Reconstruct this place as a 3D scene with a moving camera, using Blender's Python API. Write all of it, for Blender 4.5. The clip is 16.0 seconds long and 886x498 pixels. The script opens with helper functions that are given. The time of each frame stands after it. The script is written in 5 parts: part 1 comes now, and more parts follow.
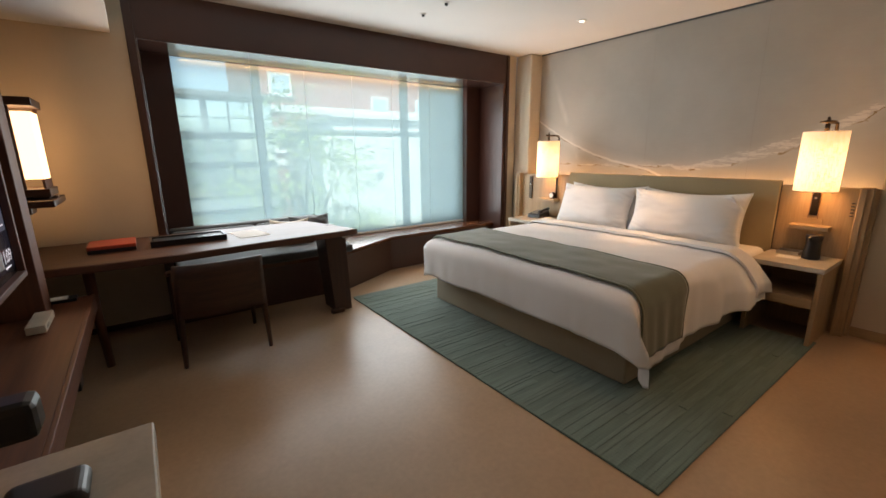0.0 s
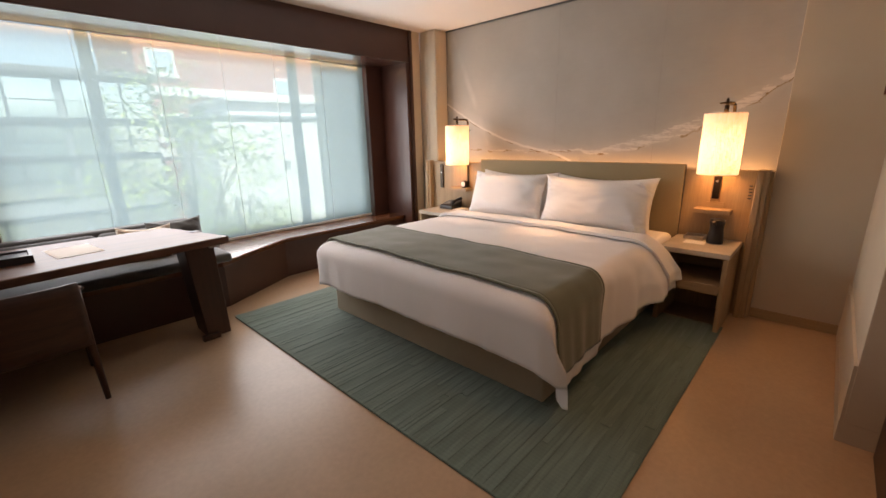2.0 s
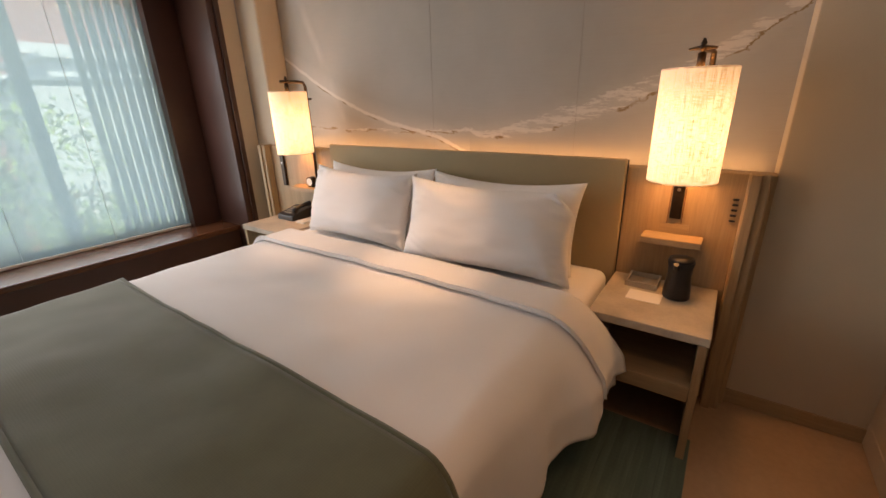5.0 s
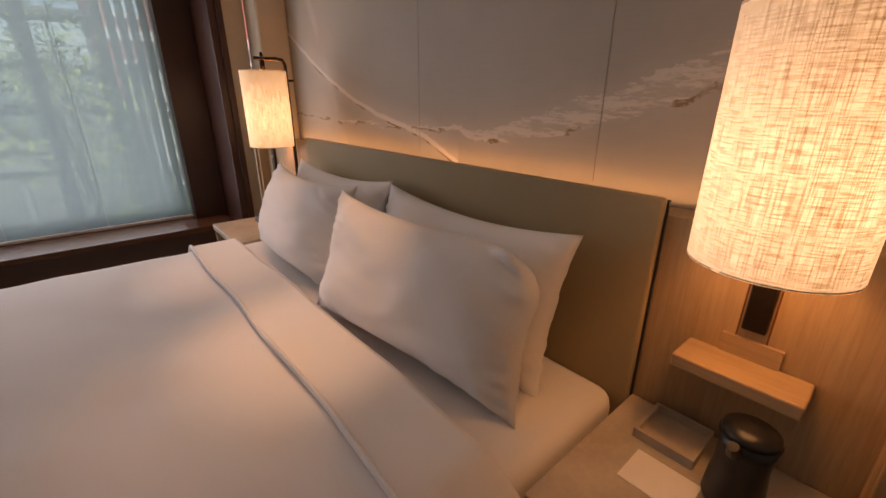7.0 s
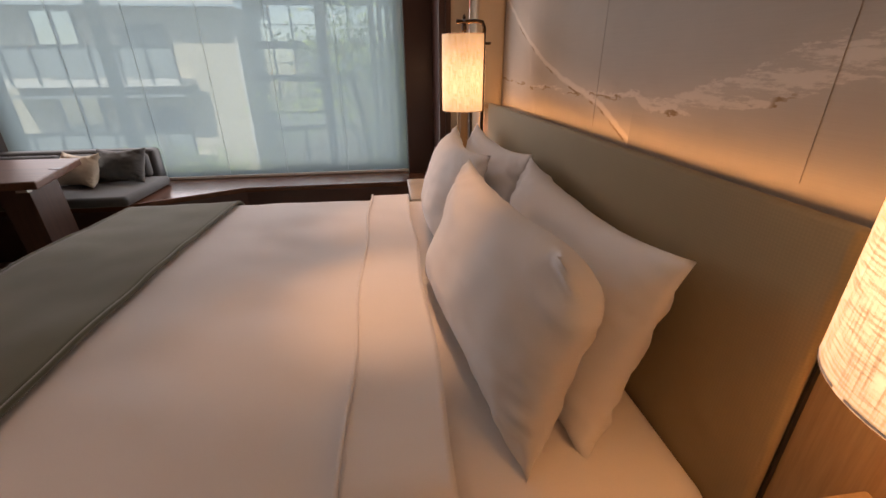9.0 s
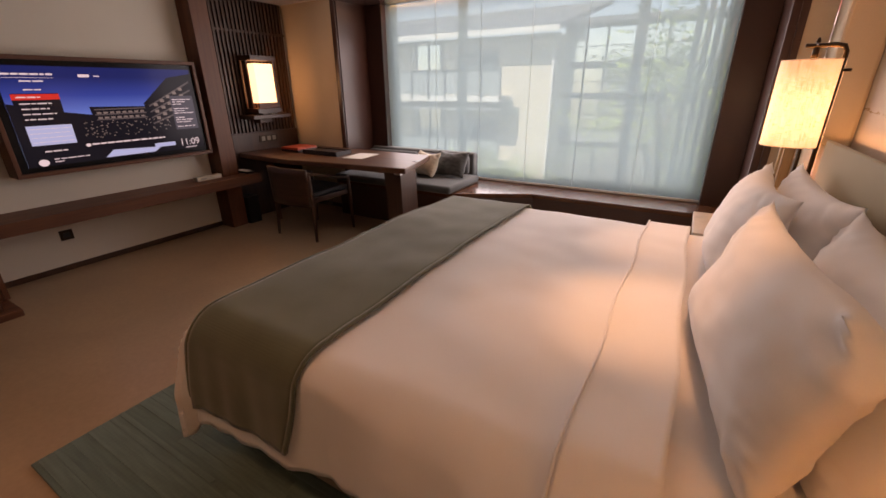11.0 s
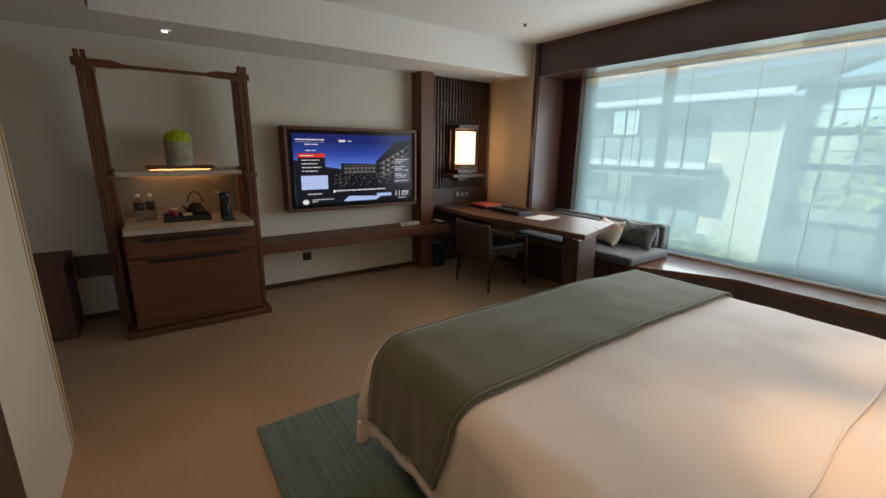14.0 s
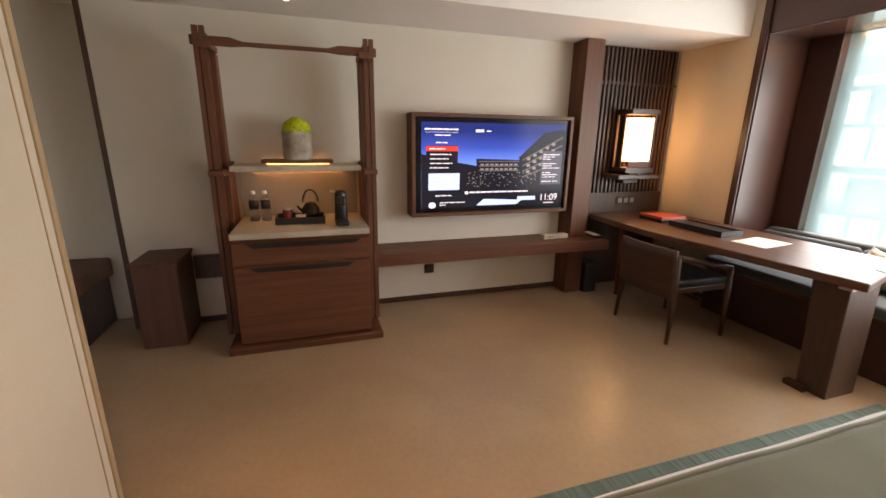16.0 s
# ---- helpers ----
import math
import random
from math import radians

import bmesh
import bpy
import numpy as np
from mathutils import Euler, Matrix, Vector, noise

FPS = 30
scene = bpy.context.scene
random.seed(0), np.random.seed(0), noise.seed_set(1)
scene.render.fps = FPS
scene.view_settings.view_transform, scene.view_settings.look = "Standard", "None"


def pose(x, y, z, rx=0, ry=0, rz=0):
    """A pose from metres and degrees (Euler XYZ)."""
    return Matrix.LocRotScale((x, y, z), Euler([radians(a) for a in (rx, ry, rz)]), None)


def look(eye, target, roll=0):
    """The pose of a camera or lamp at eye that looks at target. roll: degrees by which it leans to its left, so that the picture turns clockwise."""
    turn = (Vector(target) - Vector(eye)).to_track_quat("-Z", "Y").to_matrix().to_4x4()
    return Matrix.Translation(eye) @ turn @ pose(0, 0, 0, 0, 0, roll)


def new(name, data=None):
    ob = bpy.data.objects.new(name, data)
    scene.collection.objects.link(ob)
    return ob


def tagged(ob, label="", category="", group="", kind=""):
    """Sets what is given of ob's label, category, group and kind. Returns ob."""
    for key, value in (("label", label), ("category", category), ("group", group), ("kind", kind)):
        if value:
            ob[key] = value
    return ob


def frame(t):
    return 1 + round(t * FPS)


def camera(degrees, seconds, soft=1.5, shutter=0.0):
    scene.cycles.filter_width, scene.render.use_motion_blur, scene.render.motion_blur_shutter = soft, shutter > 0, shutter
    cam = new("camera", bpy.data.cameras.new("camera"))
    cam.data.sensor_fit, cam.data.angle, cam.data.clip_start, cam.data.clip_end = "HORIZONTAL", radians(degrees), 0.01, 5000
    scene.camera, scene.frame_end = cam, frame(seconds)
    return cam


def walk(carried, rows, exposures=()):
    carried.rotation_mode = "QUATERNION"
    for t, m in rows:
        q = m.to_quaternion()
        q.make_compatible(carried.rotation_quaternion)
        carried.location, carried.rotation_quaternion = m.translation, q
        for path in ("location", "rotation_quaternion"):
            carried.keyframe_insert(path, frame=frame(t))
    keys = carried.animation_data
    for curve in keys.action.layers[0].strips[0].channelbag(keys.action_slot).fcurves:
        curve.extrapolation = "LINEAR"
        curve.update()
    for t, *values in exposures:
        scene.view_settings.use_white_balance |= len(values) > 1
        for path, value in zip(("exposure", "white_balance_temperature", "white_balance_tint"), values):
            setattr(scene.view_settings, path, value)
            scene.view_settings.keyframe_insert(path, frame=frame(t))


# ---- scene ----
cam = camera(94.4, 16.0, soft=1.6)

PATH = [
    (0, (0.674, 0.906, 1.326), (1.824, 2.478, 0.871), -0.5),
    (0.5, (0.674, 0.924, 1.32), (1.852, 2.474, 0.863), -0.4),
    (1, (0.772, 0.935, 1.33), (1.997, 2.443, 0.856), -0.6),
    (1.5, (0.92, 0.963, 1.331), (2.227, 2.393, 0.836), -1.0),
    (2, (1.115, 1.118, 1.333), (2.517, 2.444, 0.808), -1.3),
    (2.5, (1.292, 1.28, 1.357), (2.787, 2.484, 0.798), -1.7),
    (3, (1.565, 1.378, 1.329), (3.128, 2.483, 0.749), -1.7),
    (3.5, (1.857, 1.455, 1.361), (3.433, 2.509, 0.726), -2.3),
    (4, (2.123, 1.537, 1.346), (3.703, 2.578, 0.699), -1.9),
    (4.5, (2.374, 1.586, 1.352), (3.939, 2.634, 0.682), -1.9),
    (5, (2.69, 1.564, 1.365), (4.231, 2.643, 0.684), -1.7),
    (7.5, (3.823, 1.585, 1.303), (4.883, 3.125, 0.591), 0.4),
    (8, (3.913, 1.59, 1.314), (4.749, 3.246, 0.567), 0.2),
    (8.5, (4.016, 1.575, 1.301), (4.566, 3.333, 0.523), -0.2),
    (9, (4.105, 1.549, 1.28), (4.333, 3.363, 0.47), -0.5),
    (9.5, (4.119, 1.513, 1.273), (4.014, 3.328, 0.44), -0.8),
    (10, (4.105, 1.447, 1.284), (3.678, 3.216, 0.452), -1.1),
    (12.5, (4.15, 1.195, 1.412), (2.727, 2.493, 0.874), 1.5),
    (13, (4.17, 1.224, 1.403), (2.659, 2.438, 0.911), 1.5),
    (13.5, (4.162, 1.215, 1.405), (2.609, 2.381, 0.925), 1.3),
    (14, (4.142, 1.232, 1.402), (2.555, 2.348, 0.916), 0.9),
    (14.5, (4.059, 1.277, 1.387), (2.432, 2.325, 0.884), 0.5),
    (15, (3.818, 1.338, 1.378), (2.137, 2.292, 0.864), 0.3),
    (15.5, (3.556, 1.42, 1.373), (1.813, 2.251, 0.853), 0.3),
    (16, (3.289, 1.514, 1.371), (1.448, 2.099, 0.853), 0.8),
]
walk(cam, [(t, look(eye, target, roll)) for t, eye, target, roll in PATH],
     [(0, 0.34, 7500, 25), (1.2, 0.36, 7700, 28), (2.5, 0.35, 8300, 38), (5, 0.08, 7900, 32), (7.5, -0.66, 8300, 44), (8.6, -0.60, 8200, 42), (9.2, -0.42, 8300, 43), (10, -0.2, 8800, 49), (12.5, 0.1, 9000, 49),
      (13.5, 0.12, 7200, 24), (14.5, 0.2, 7200, 22), (15.2, 0.72, 7700, 26), (16, 1.2, 8200, 30)])

# ---- world, sun, exposure ----
world = bpy.data.worlds.new("sky")
scene.world = world
world.use_nodes = True
_n = world.node_tree.nodes
_sky = _n.new("ShaderNodeTexSky")
_sky.sky_type, _sky.sun_disc = "NISHITA", False
_sky.sun_elevation, _sky.sun_rotation = radians(50), radians(195)
world.node_tree.links.new(_sky.outputs[0], _n["Background"].inputs[0])
_n["Background"].inputs[1].default_value = 0.15
sun = new("sun", bpy.data.lights.new("sun", "SUN"))
sun.data.energy, sun.data.angle, sun.data.color = 5.0, radians(1.0), (1.0, 0.95, 0.87)
sun.matrix_world = look((0, 0, 0), (0.2, 0.75, -0.95))


def lamp(name, kind, loc, watts, color, size=0.03, size_y=None, turn=(0, 0, 0), spot=None):
    data = bpy.data.lights.new(name, kind)
    data.energy, data.color = watts, color
    if kind == "AREA":
        data.shape, data.size, data.size_y = "RECTANGLE", size, size_y or size
    else:
        data.shadow_soft_size = size
    if spot:
        data.spot_size, data.spot_blend = radians(spot), 0.9
    ob = new(name, data)
    ob.matrix_world = pose(*loc, *turn)
    return ob


WARM = (1.0, 0.55, 0.20)
# daylight that enters by the window opening
lamp("sky_behind_blind", "AREA", (2.65, 5.41, 1.28), 19, (0.70, 0.91, 1.0), 3.1, 1.6, (-90, 0, 0))
lamp("window_daylight", "AREA", (2.65, 5.28, 1.18), 41, (0.78, 0.93, 1.0), 3.1, 1.35, (-90, 0, 0))
# bulbs in the bedside shades and the lantern, the strips, the ceiling spots
lamp("bedside_bulb", "POINT", (4.56, 1.71, 1.22), 5.2, WARM, 0.05)
lamp("bedside_bulb", "POINT", (4.56, 4.13, 1.22), 5.6, WARM, 0.05)
lamp("lantern_bulb", "POINT", (0.16, 4.31, 1.36), 3.5, WARM, 0.04)
lamp("headboard_strip", "AREA", (4.875, 2.99, 1.03), 3.4, WARM, 0.02, 3.1, (180, 0, 0))
lamp("shelf_strip", "AREA", (0.22, 1.43, 1.145), 0.25, WARM, 0.02, 0.7)
lamp("window_strip", "AREA", (2.65, 5.325, 2.145), 5, WARM, 3.1, 0.02)
for _x, _y, _w in ((3.84, 2.62, 20), (4.13, 2.71, 64), (4.13, 3.46, 44)):
    lamp("ceiling_spot", "SPOT", (_x, _y, 2.44), _w, (1.0, 0.66, 0.36), 0.02, spot=29)
# unseen spot, added as warm fill for the floor and south wall
lamp("ceiling_spot", "SPOT", (2.95, 1.25, 2.44), 25, (1.0, 0.62, 0.34), 0.10, spot=90)

# ---- materials ----
def _nodes(name):
    m = bpy.data.materials.new(name)
    m.use_nodes = True
    return m, m.node_tree.nodes, m.node_tree.links, m.node_tree.nodes["Principled BSDF"]


def _coord(n, l, scale=(1, 1, 1), space="Object"):
    tc, mp = n.new("ShaderNodeTexCoord"), n.new("ShaderNodeMapping")
    mp.inputs["Scale"].default_value = scale
    l.new(tc.outputs[space], mp.inputs["Vector"])
    return mp.outputs["Vector"]


def _noise(n, l, vec, scale, detail=4.0, rough=0.6):
    t = n.new("ShaderNodeTexNoise")
    t.inputs["Scale"].default_value, t.inputs["Detail"].default_value, t.inputs["Roughness"].default_value = scale, detail, rough
    l.new(vec, t.inputs["Vector"])
    return t.outputs["Fac"]


def _ramp(n, l, fac, stops):
    r = n.new("ShaderNodeValToRGB")
    while len(r.color_ramp.elements) < len(stops):
        r.color_ramp.elements.new(0.5)
    for e, (p, c) in zip(r.color_ramp.elements, stops):
        e.position, e.color = p, (*c, 1)
    l.new(fac, r.inputs["Fac"])
    return r.outputs["Color"]


def _mix(n, l, kind, fac, a, b):
    m = n.new("ShaderNodeMix")
    m.data_type, m.blend_type = "RGBA", kind
    for sock, v in ((m.inputs["Factor"], fac), (m.inputs["A"], a), (m.inputs["B"], b)):
        if isinstance(v, (int, float)):
            sock.default_value = v
        elif isinstance(v, tuple):
            sock.default_value = (*v, 1)
        else:
            l.new(v, sock)
    return m.outputs["Result"]


def _bump(n, l, b, height, strength, dist=0.002):
    k = n.new("ShaderNodeBump")
    k.inputs["Strength"].default_value, k.inputs["Distance"].default_value = strength, dist
    l.new(height, k.inputs["Height"])
    l.new(k.outputs["Normal"], b.inputs["Normal"])


def tone(c, k):
    return tuple(min(1.0, v * k) for v in c)


def plain(name, color, rough=0.5, metal=0.0, vary=0.12, scale=6.0, grain=220.0, bump=0.15, sheen=0.0):
    """A surface with broad mottling and fine grain."""
    m, n, l, b = _nodes(name)
    v = _coord(n, l)
    broad, fine = _noise(n, l, v, scale, 3), _noise(n, l, v, grain, 2)
    c = _ramp(n, l, broad, [(0.3, tone(color, 1 - vary)), (0.7, tone(color, 1 + vary))])
    c = _mix(n, l, "OVERLAY", 0.12, c, fine)
    l.new(c, b.inputs["Base Color"])
    r = n.new("ShaderNodeMapRange")
    r.inputs["To Min"].default_value, r.inputs["To Max"].default_value = max(0.02, rough - 0.08), min(1, rough + 0.08)
    l.new(broad, r.inputs["Value"])
    l.new(r.outputs[0], b.inputs["Roughness"])
    b.inputs["Metallic"].default_value = metal
    b.inputs["Sheen Weight"].default_value = sheen
    if bump:
        _bump(n, l, b, fine, bump, 0.001)
    return m


def wood(name, dark, light, rough=0.4, along="x", size=1.0, bump=0.2):
    """Straight-grained wood with streaks along one axis."""
    m, n, l, b = _nodes(name)
    long, short = 1.2 / size, 26.0 / size
    sc = {"x": (long, short, short), "y": (short, long, short), "z": (short, short, long)}[along]
    v = _coord(n, l, sc)
    info = n.new("ShaderNodeObjectInfo")
    add = n.new("ShaderNodeVectorMath")
    add.operation = "MULTIPLY_ADD"
    add.inputs[1].default_value = (1, 1, 1)
    cmb = n.new("ShaderNodeCombineXYZ")
    mul = n.new("ShaderNodeMath")
    mul.operation = "MULTIPLY"
    mul.inputs[1].default_value = 37.0
    l.new(info.outputs["Random"], mul.inputs[0])
    for k in "XYZ":
        l.new(mul.outputs[0], cmb.inputs[k])
    l.new(v, add.inputs[0])
    l.new(cmb.outputs[0], add.inputs[2])
    g = _noise(n, l, add.outputs[0], 1.0, 6, 0.65)
    f = _noise(n, l, add.outputs[0], 6.0, 3, 0.7)
    c = _ramp(n, l, g, [(0.28, dark), (0.5, tuple((p + q) / 2 for p, q in zip(dark, light))), (0.75, light)])
    c = _mix(n, l, "MULTIPLY", 0.35, c, _ramp(n, l, f, [(0.35, (0.55, 0.5, 0.48)), (0.6, (1, 1, 1))]))
    l.new(c, b.inputs["Base Color"])
    rr = n.new("ShaderNodeMapRange")
    rr.inputs["To Min"].default_value, rr.inputs["To Max"].default_value = rough - 0.07, rough + 0.1
    l.new(f, rr.inputs["Value"])
    l.new(rr.outputs[0], b.inputs["Roughness"])
    _bump(n, l, b, f, bump, 0.0008)
    return m


def cloth(name, color, rough=0.9, weave=900.0, vary=0.08, broad=5.0, sheen=0.25, bump=0.3, streak=None):
    """Woven cloth: two crossed fine waves with slow variation."""
    m, n, l, b = _nodes(name)
    v = _coord(n, l)
    w = []
    for ax in "XYZ":
        t = n.new("ShaderNodeTexWave")
        t.bands_direction = ax
        t.inputs["Scale"].default_value = weave / 20
        t.inputs["Distortion"].default_value, t.inputs["Detail"].default_value = 1.5, 1
        l.new(v, t.inputs["Vector"])
        w.append(t.outputs["Fac"])
    s = n.new("ShaderNodeMath")
    l.new(w[0], s.inputs[0])
    l.new(w[1], s.inputs[1])
    s2 = n.new("ShaderNodeMath")
    l.new(s.outputs[0], s2.inputs[0])
    l.new(w[2], s2.inputs[1])
    d = n.new("ShaderNodeMath")
    d.operation = "DIVIDE"
    d.inputs[1].default_value = 3.0
    l.new(s2.outputs[0], d.inputs[0])
    vb = _coord(n, l, streak) if streak else v
    c = _ramp(n, l, _noise(n, l, vb, broad, 4), [(0.3, tone(color, 1 - vary)), (0.7, tone(color, 1 + vary))])
    c = _mix(n, l, "MULTIPLY", 0.3, c, _ramp(n, l, d.outputs[0], [(0.2, (0.7, 0.7, 0.7)), (0.8, (1, 1, 1))]))
    l.new(c, b.inputs["Base Color"])
    b.inputs["Roughness"].default_value, b.inputs["Sheen Weight"].default_value = rough, sheen
    _bump(n, l, b, d.outputs[0], bump, 0.0006)
    return m


def glow(name, color, strength):
    m, n, l, b = _nodes(name)
    b.inputs["Base Color"].default_value = (*color, 1)
    b.inputs["Emission Color"].default_value = (*color, 1)
    b.inputs["Emission Strength"].default_value = strength
    return m


def flat_glow(name, color, strength=1.0):
    m, n, l, b = _nodes(name)
    b.inputs["Base Color"].default_value = (0.004, 0.004, 0.005, 1)
    b.inputs["Roughness"].default_value, b.inputs["Specular IOR Level"].default_value = 0.15, 0.12
    b.inputs["Emission Color"].default_value = (*color, 1)
    b.inputs["Emission Strength"].default_value = strength
    return m


M = {}
M["frame"] = wood("dark_window_wood", (0.030, 0.012, 0.008), (0.075, 0.030, 0.020), 0.38, "x", 1.4)
M["frame_v"] = wood("dark_window_wood_upright", (0.030, 0.012, 0.008), (0.075, 0.030, 0.020), 0.38, "z", 1.4)
M["walnut_x"] = wood("walnut_x", (0.082, 0.024, 0.0095), (0.178, 0.060, 0.025), 0.50, "x")
M["walnut_y"] = wood("walnut_y", (0.082, 0.024, 0.0095), (0.178, 0.060, 0.025), 0.50, "y")
M["walnut_z"] = wood("walnut_z", (0.082, 0.024, 0.0095), (0.178, 0.060, 0.025), 0.50, "z")
M["dark_x"] = wood("dark_oak_x", (0.040, 0.018, 0.011), (0.085, 0.038, 0.022), 0.36, "x")
M["stand_z"] = wood("red_walnut_z", (0.070, 0.024, 0.012), (0.125, 0.046, 0.024), 0.5, "z")
M["desk_x"] = wood("desk_walnut", (0.075, 0.030, 0.016), (0.165, 0.070, 0.036), 0.43, "x")
M["bench_x"] = wood("bench_walnut", (0.070, 0.024, 0.012), (0.15, 0.056, 0.027), 0.17, "x")
M["dark_z"] = wood("dark_oak_z", (0.040, 0.018, 0.011), (0.085, 0.038, 0.022), 0.42, "z")
M["oak_y"] = wood("pale_oak_y", (0.35, 0.235, 0.13), (0.44, 0.31, 0.18), 0.55, "y")
M["oak_z"] = wood("pale_oak_z", (0.35, 0.235, 0.13), (0.44, 0.31, 0.18), 0.55, "z")
M["wall"] = plain("beige_wallcover", (0.53, 0.445, 0.34), 0.85, 0, 0.05, 2.0, 420, 0.22)
M["tvwall"] = plain("warm_white_plaster", (0.66, 0.61, 0.53), 0.9, 0, 0.03, 1.5, 160, 0.35)
M["ceiling"] = plain("white_ceiling_paint", (0.80, 0.77, 0.73), 0.9, 0, 0.02, 1.2, 120, 0.15)
M["hb"] = cloth("beige_upholstery", (0.33, 0.255, 0.145), 0.8, 1100, 0.05, 2.5, 0.15, 0.35)
M["base"] = cloth("bed_base_cloth", (0.36, 0.29, 0.20), 0.85, 1000, 0.05, 2.5, 0.15, 0.35)
M["linen"] = plain("white_cotton", (0.80, 0.78, 0.77), 0.8, 0, 0.015, 3.0, 420, 0.10, 0.25)
M["throw"] = cloth("olive_wool", (0.105, 0.115, 0.070), 0.95, 900, 0.10, 6.0, 0.35, 0.5)
M["rug"] = cloth("green_rug", (0.085, 0.135, 0.110), 0.95, 300, 0.25, 3.0, 0.3, 0.8, (1.2, 10, 1))
M["leather"] = plain("black_leather", (0.025, 0.027, 0.030), 0.38, 0, 0.2, 9, 160, 0.3)
M["sofa"] = cloth("dark_grey_upholstery", (0.060, 0.066, 0.066), 0.8, 900, 0.1, 5, 0.25, 0.4)
M["cream"] = cloth("cream_cushion_cloth", (0.66, 0.58, 0.46), 0.9, 700, 0.08, 8, 0.3, 0.5)
M["bronze"] = plain("dark_bronze", (0.045, 0.030, 0.020), 0.38, 0.8, 0.2, 20, 300, 0.1)
M["black"] = plain("black_plastic", (0.012, 0.012, 0.013), 0.35, 0, 0.15, 15, 300, 0.08)
M["steel"] = plain("brushed_steel", (0.55, 0.53, 0.50), 0.3, 1.0, 0.08, 15, 400, 0.08)
M["paper"] = plain("white_card", (0.80, 0.77, 0.72), 0.8, 0, 0.03, 8, 300, 0.1)
M["red"] = plain("red_leather_box", (0.50, 0.075, 0.035), 0.5, 0, 0.08, 10, 260, 0.2)
M["grey"] = plain("grey_fabric_board", (0.30, 0.27, 0.23), 0.9, 0, 0.1, 4, 200, 0.3)
M["stone"] = plain("pale_stone", (0.46, 0.40, 0.32), 0.35, 0, 0.18, 7, 90, 0.05)
M["floor"] = plain("tan_floor", (0.405, 0.268, 0.165), 0.32, 0, 0.10, 1.6, 40, 0.06)
M["plum"] = plain("window_surround_lacquer", (0.060, 0.024, 0.017), 0.33, 0, 0.12, 3.0, 120, 0.08)
M["lacquer"] = plain("polished_lintel_lacquer", (0.075, 0.034, 0.026), 0.10, 0, 0.10, 3.0, 60, 0.02)
M["lacquer"].node_tree.nodes["Principled BSDF"].inputs["IOR"].default_value = 2.1
M["cotta"] = plain("speckled_clay", (0.36, 0.32, 0.26), 0.85, 0, 0.35, 14, 120, 0.5)
M["moss"] = plain("moss", (0.42, 0.50, 0.02), 0.95, 0, 0.35, 40, 260, 0.8)
M["can"] = plain("red_tin", (0.28, 0.035, 0.03), 0.3, 0.5, 0.1, 20, 300, 0.05)
M["outwall"] = plain("beige_render", (0.74, 0.66, 0.53), 0.9, 0, 0.06, 0.8, 30, 0.2)
M["outred"] = plain("pink_brickwork", (0.50, 0.22, 0.18), 0.9, 0, 0.10, 1.2, 20, 0.2)
M["outwhite"] = plain("white_render", (0.82, 0.80, 0.77), 0.9, 0, 0.05, 0.8, 30, 0.2)
M["outgrey"] = plain("grey_house_frames", (0.32, 0.35, 0.36), 0.6, 0.0, 0.1, 5, 60, 0.1)
M["outdark"] = plain("dark_metal_frames", (0.07, 0.08, 0.085), 0.5, 0.2, 0.1, 5, 60, 0.1)
M["darkpane"] = plain("shaded_window_glass", (0.10, 0.13, 0.14), 0.15, 0.0, 0.2, 0.8, 5, 0.0)
M["roof"] = plain("grey_roof", (0.16, 0.16, 0.165), 0.7, 0, 0.1, 3, 30, 0.2)
M["outglass"] = plain("blue_reflecting_glass", (0.80, 0.90, 0.95), 0.12, 0.85, 0.1, 0.6, 5, 0.0)
M["rail"] = plain("balcony_panel", (0.35, 0.40, 0.41), 0.4, 0.2, 0.08, 2, 30, 0.1)
M["bark"] = plain("bark", (0.22, 0.18, 0.13), 0.95, 0, 0.2, 8, 60, 0.6)
M["leaf"] = plain("maple_leaves", (0.36, 0.46, 0.16), 0.7, 0, 0.3, 4, 60, 0.1)
M["grass"] = plain("garden_ground", (0.10, 0.15, 0.05), 0.95, 0, 0.25, 0.5, 12, 0.4)


def shade_cloth():
    """Sheer roller blind: threads that scatter daylight, with gaps between."""
    m, n, l, b = _nodes("sheer_blind")
    out = n["Material Output"]
    v = _coord(n, l, (1, 1, 1))
    tr, tl, df = n.new("ShaderNodeBsdfTransparent"), n.new("ShaderNodeBsdfTranslucent"), n.new("ShaderNodeBsdfDiffuse")
    tr.inputs[0].default_value = (0.82, 0.97, 0.99, 1)
    c = _ramp(n, l, _noise(n, l, _coord(n, l, (60, 1, 3)), 6, 4), [(0.3, (0.70, 0.87, 0.91)), (0.7, (0.82, 0.95, 0.98))])
    l.new(c, tl.inputs[0])
    df.inputs[0].default_value = (0.62, 0.68, 0.70, 1)
    a, s = n.new("ShaderNodeMixShader"), n.new("ShaderNodeMixShader")
    a.inputs[0].default_value = 0.25
    l.new(tl.outputs[0], a.inputs[1])
    l.new(df.outputs[0], a.inputs[2])
    k = n.new("ShaderNodeMapRange")
    k.inputs["To Min"].default_value, k.inputs["To Max"].default_value = 0.27, 0.31
    l.new(_noise(n, l, v, 1.5, 2), k.inputs["Value"])
    l.new(k.outputs[0], s.inputs[0])
    l.new(tr.outputs[0], s.inputs[1])
    l.new(a.outputs[0], s.inputs[2])
    l.new(s.outputs[0], out.inputs["Surface"])
    return m


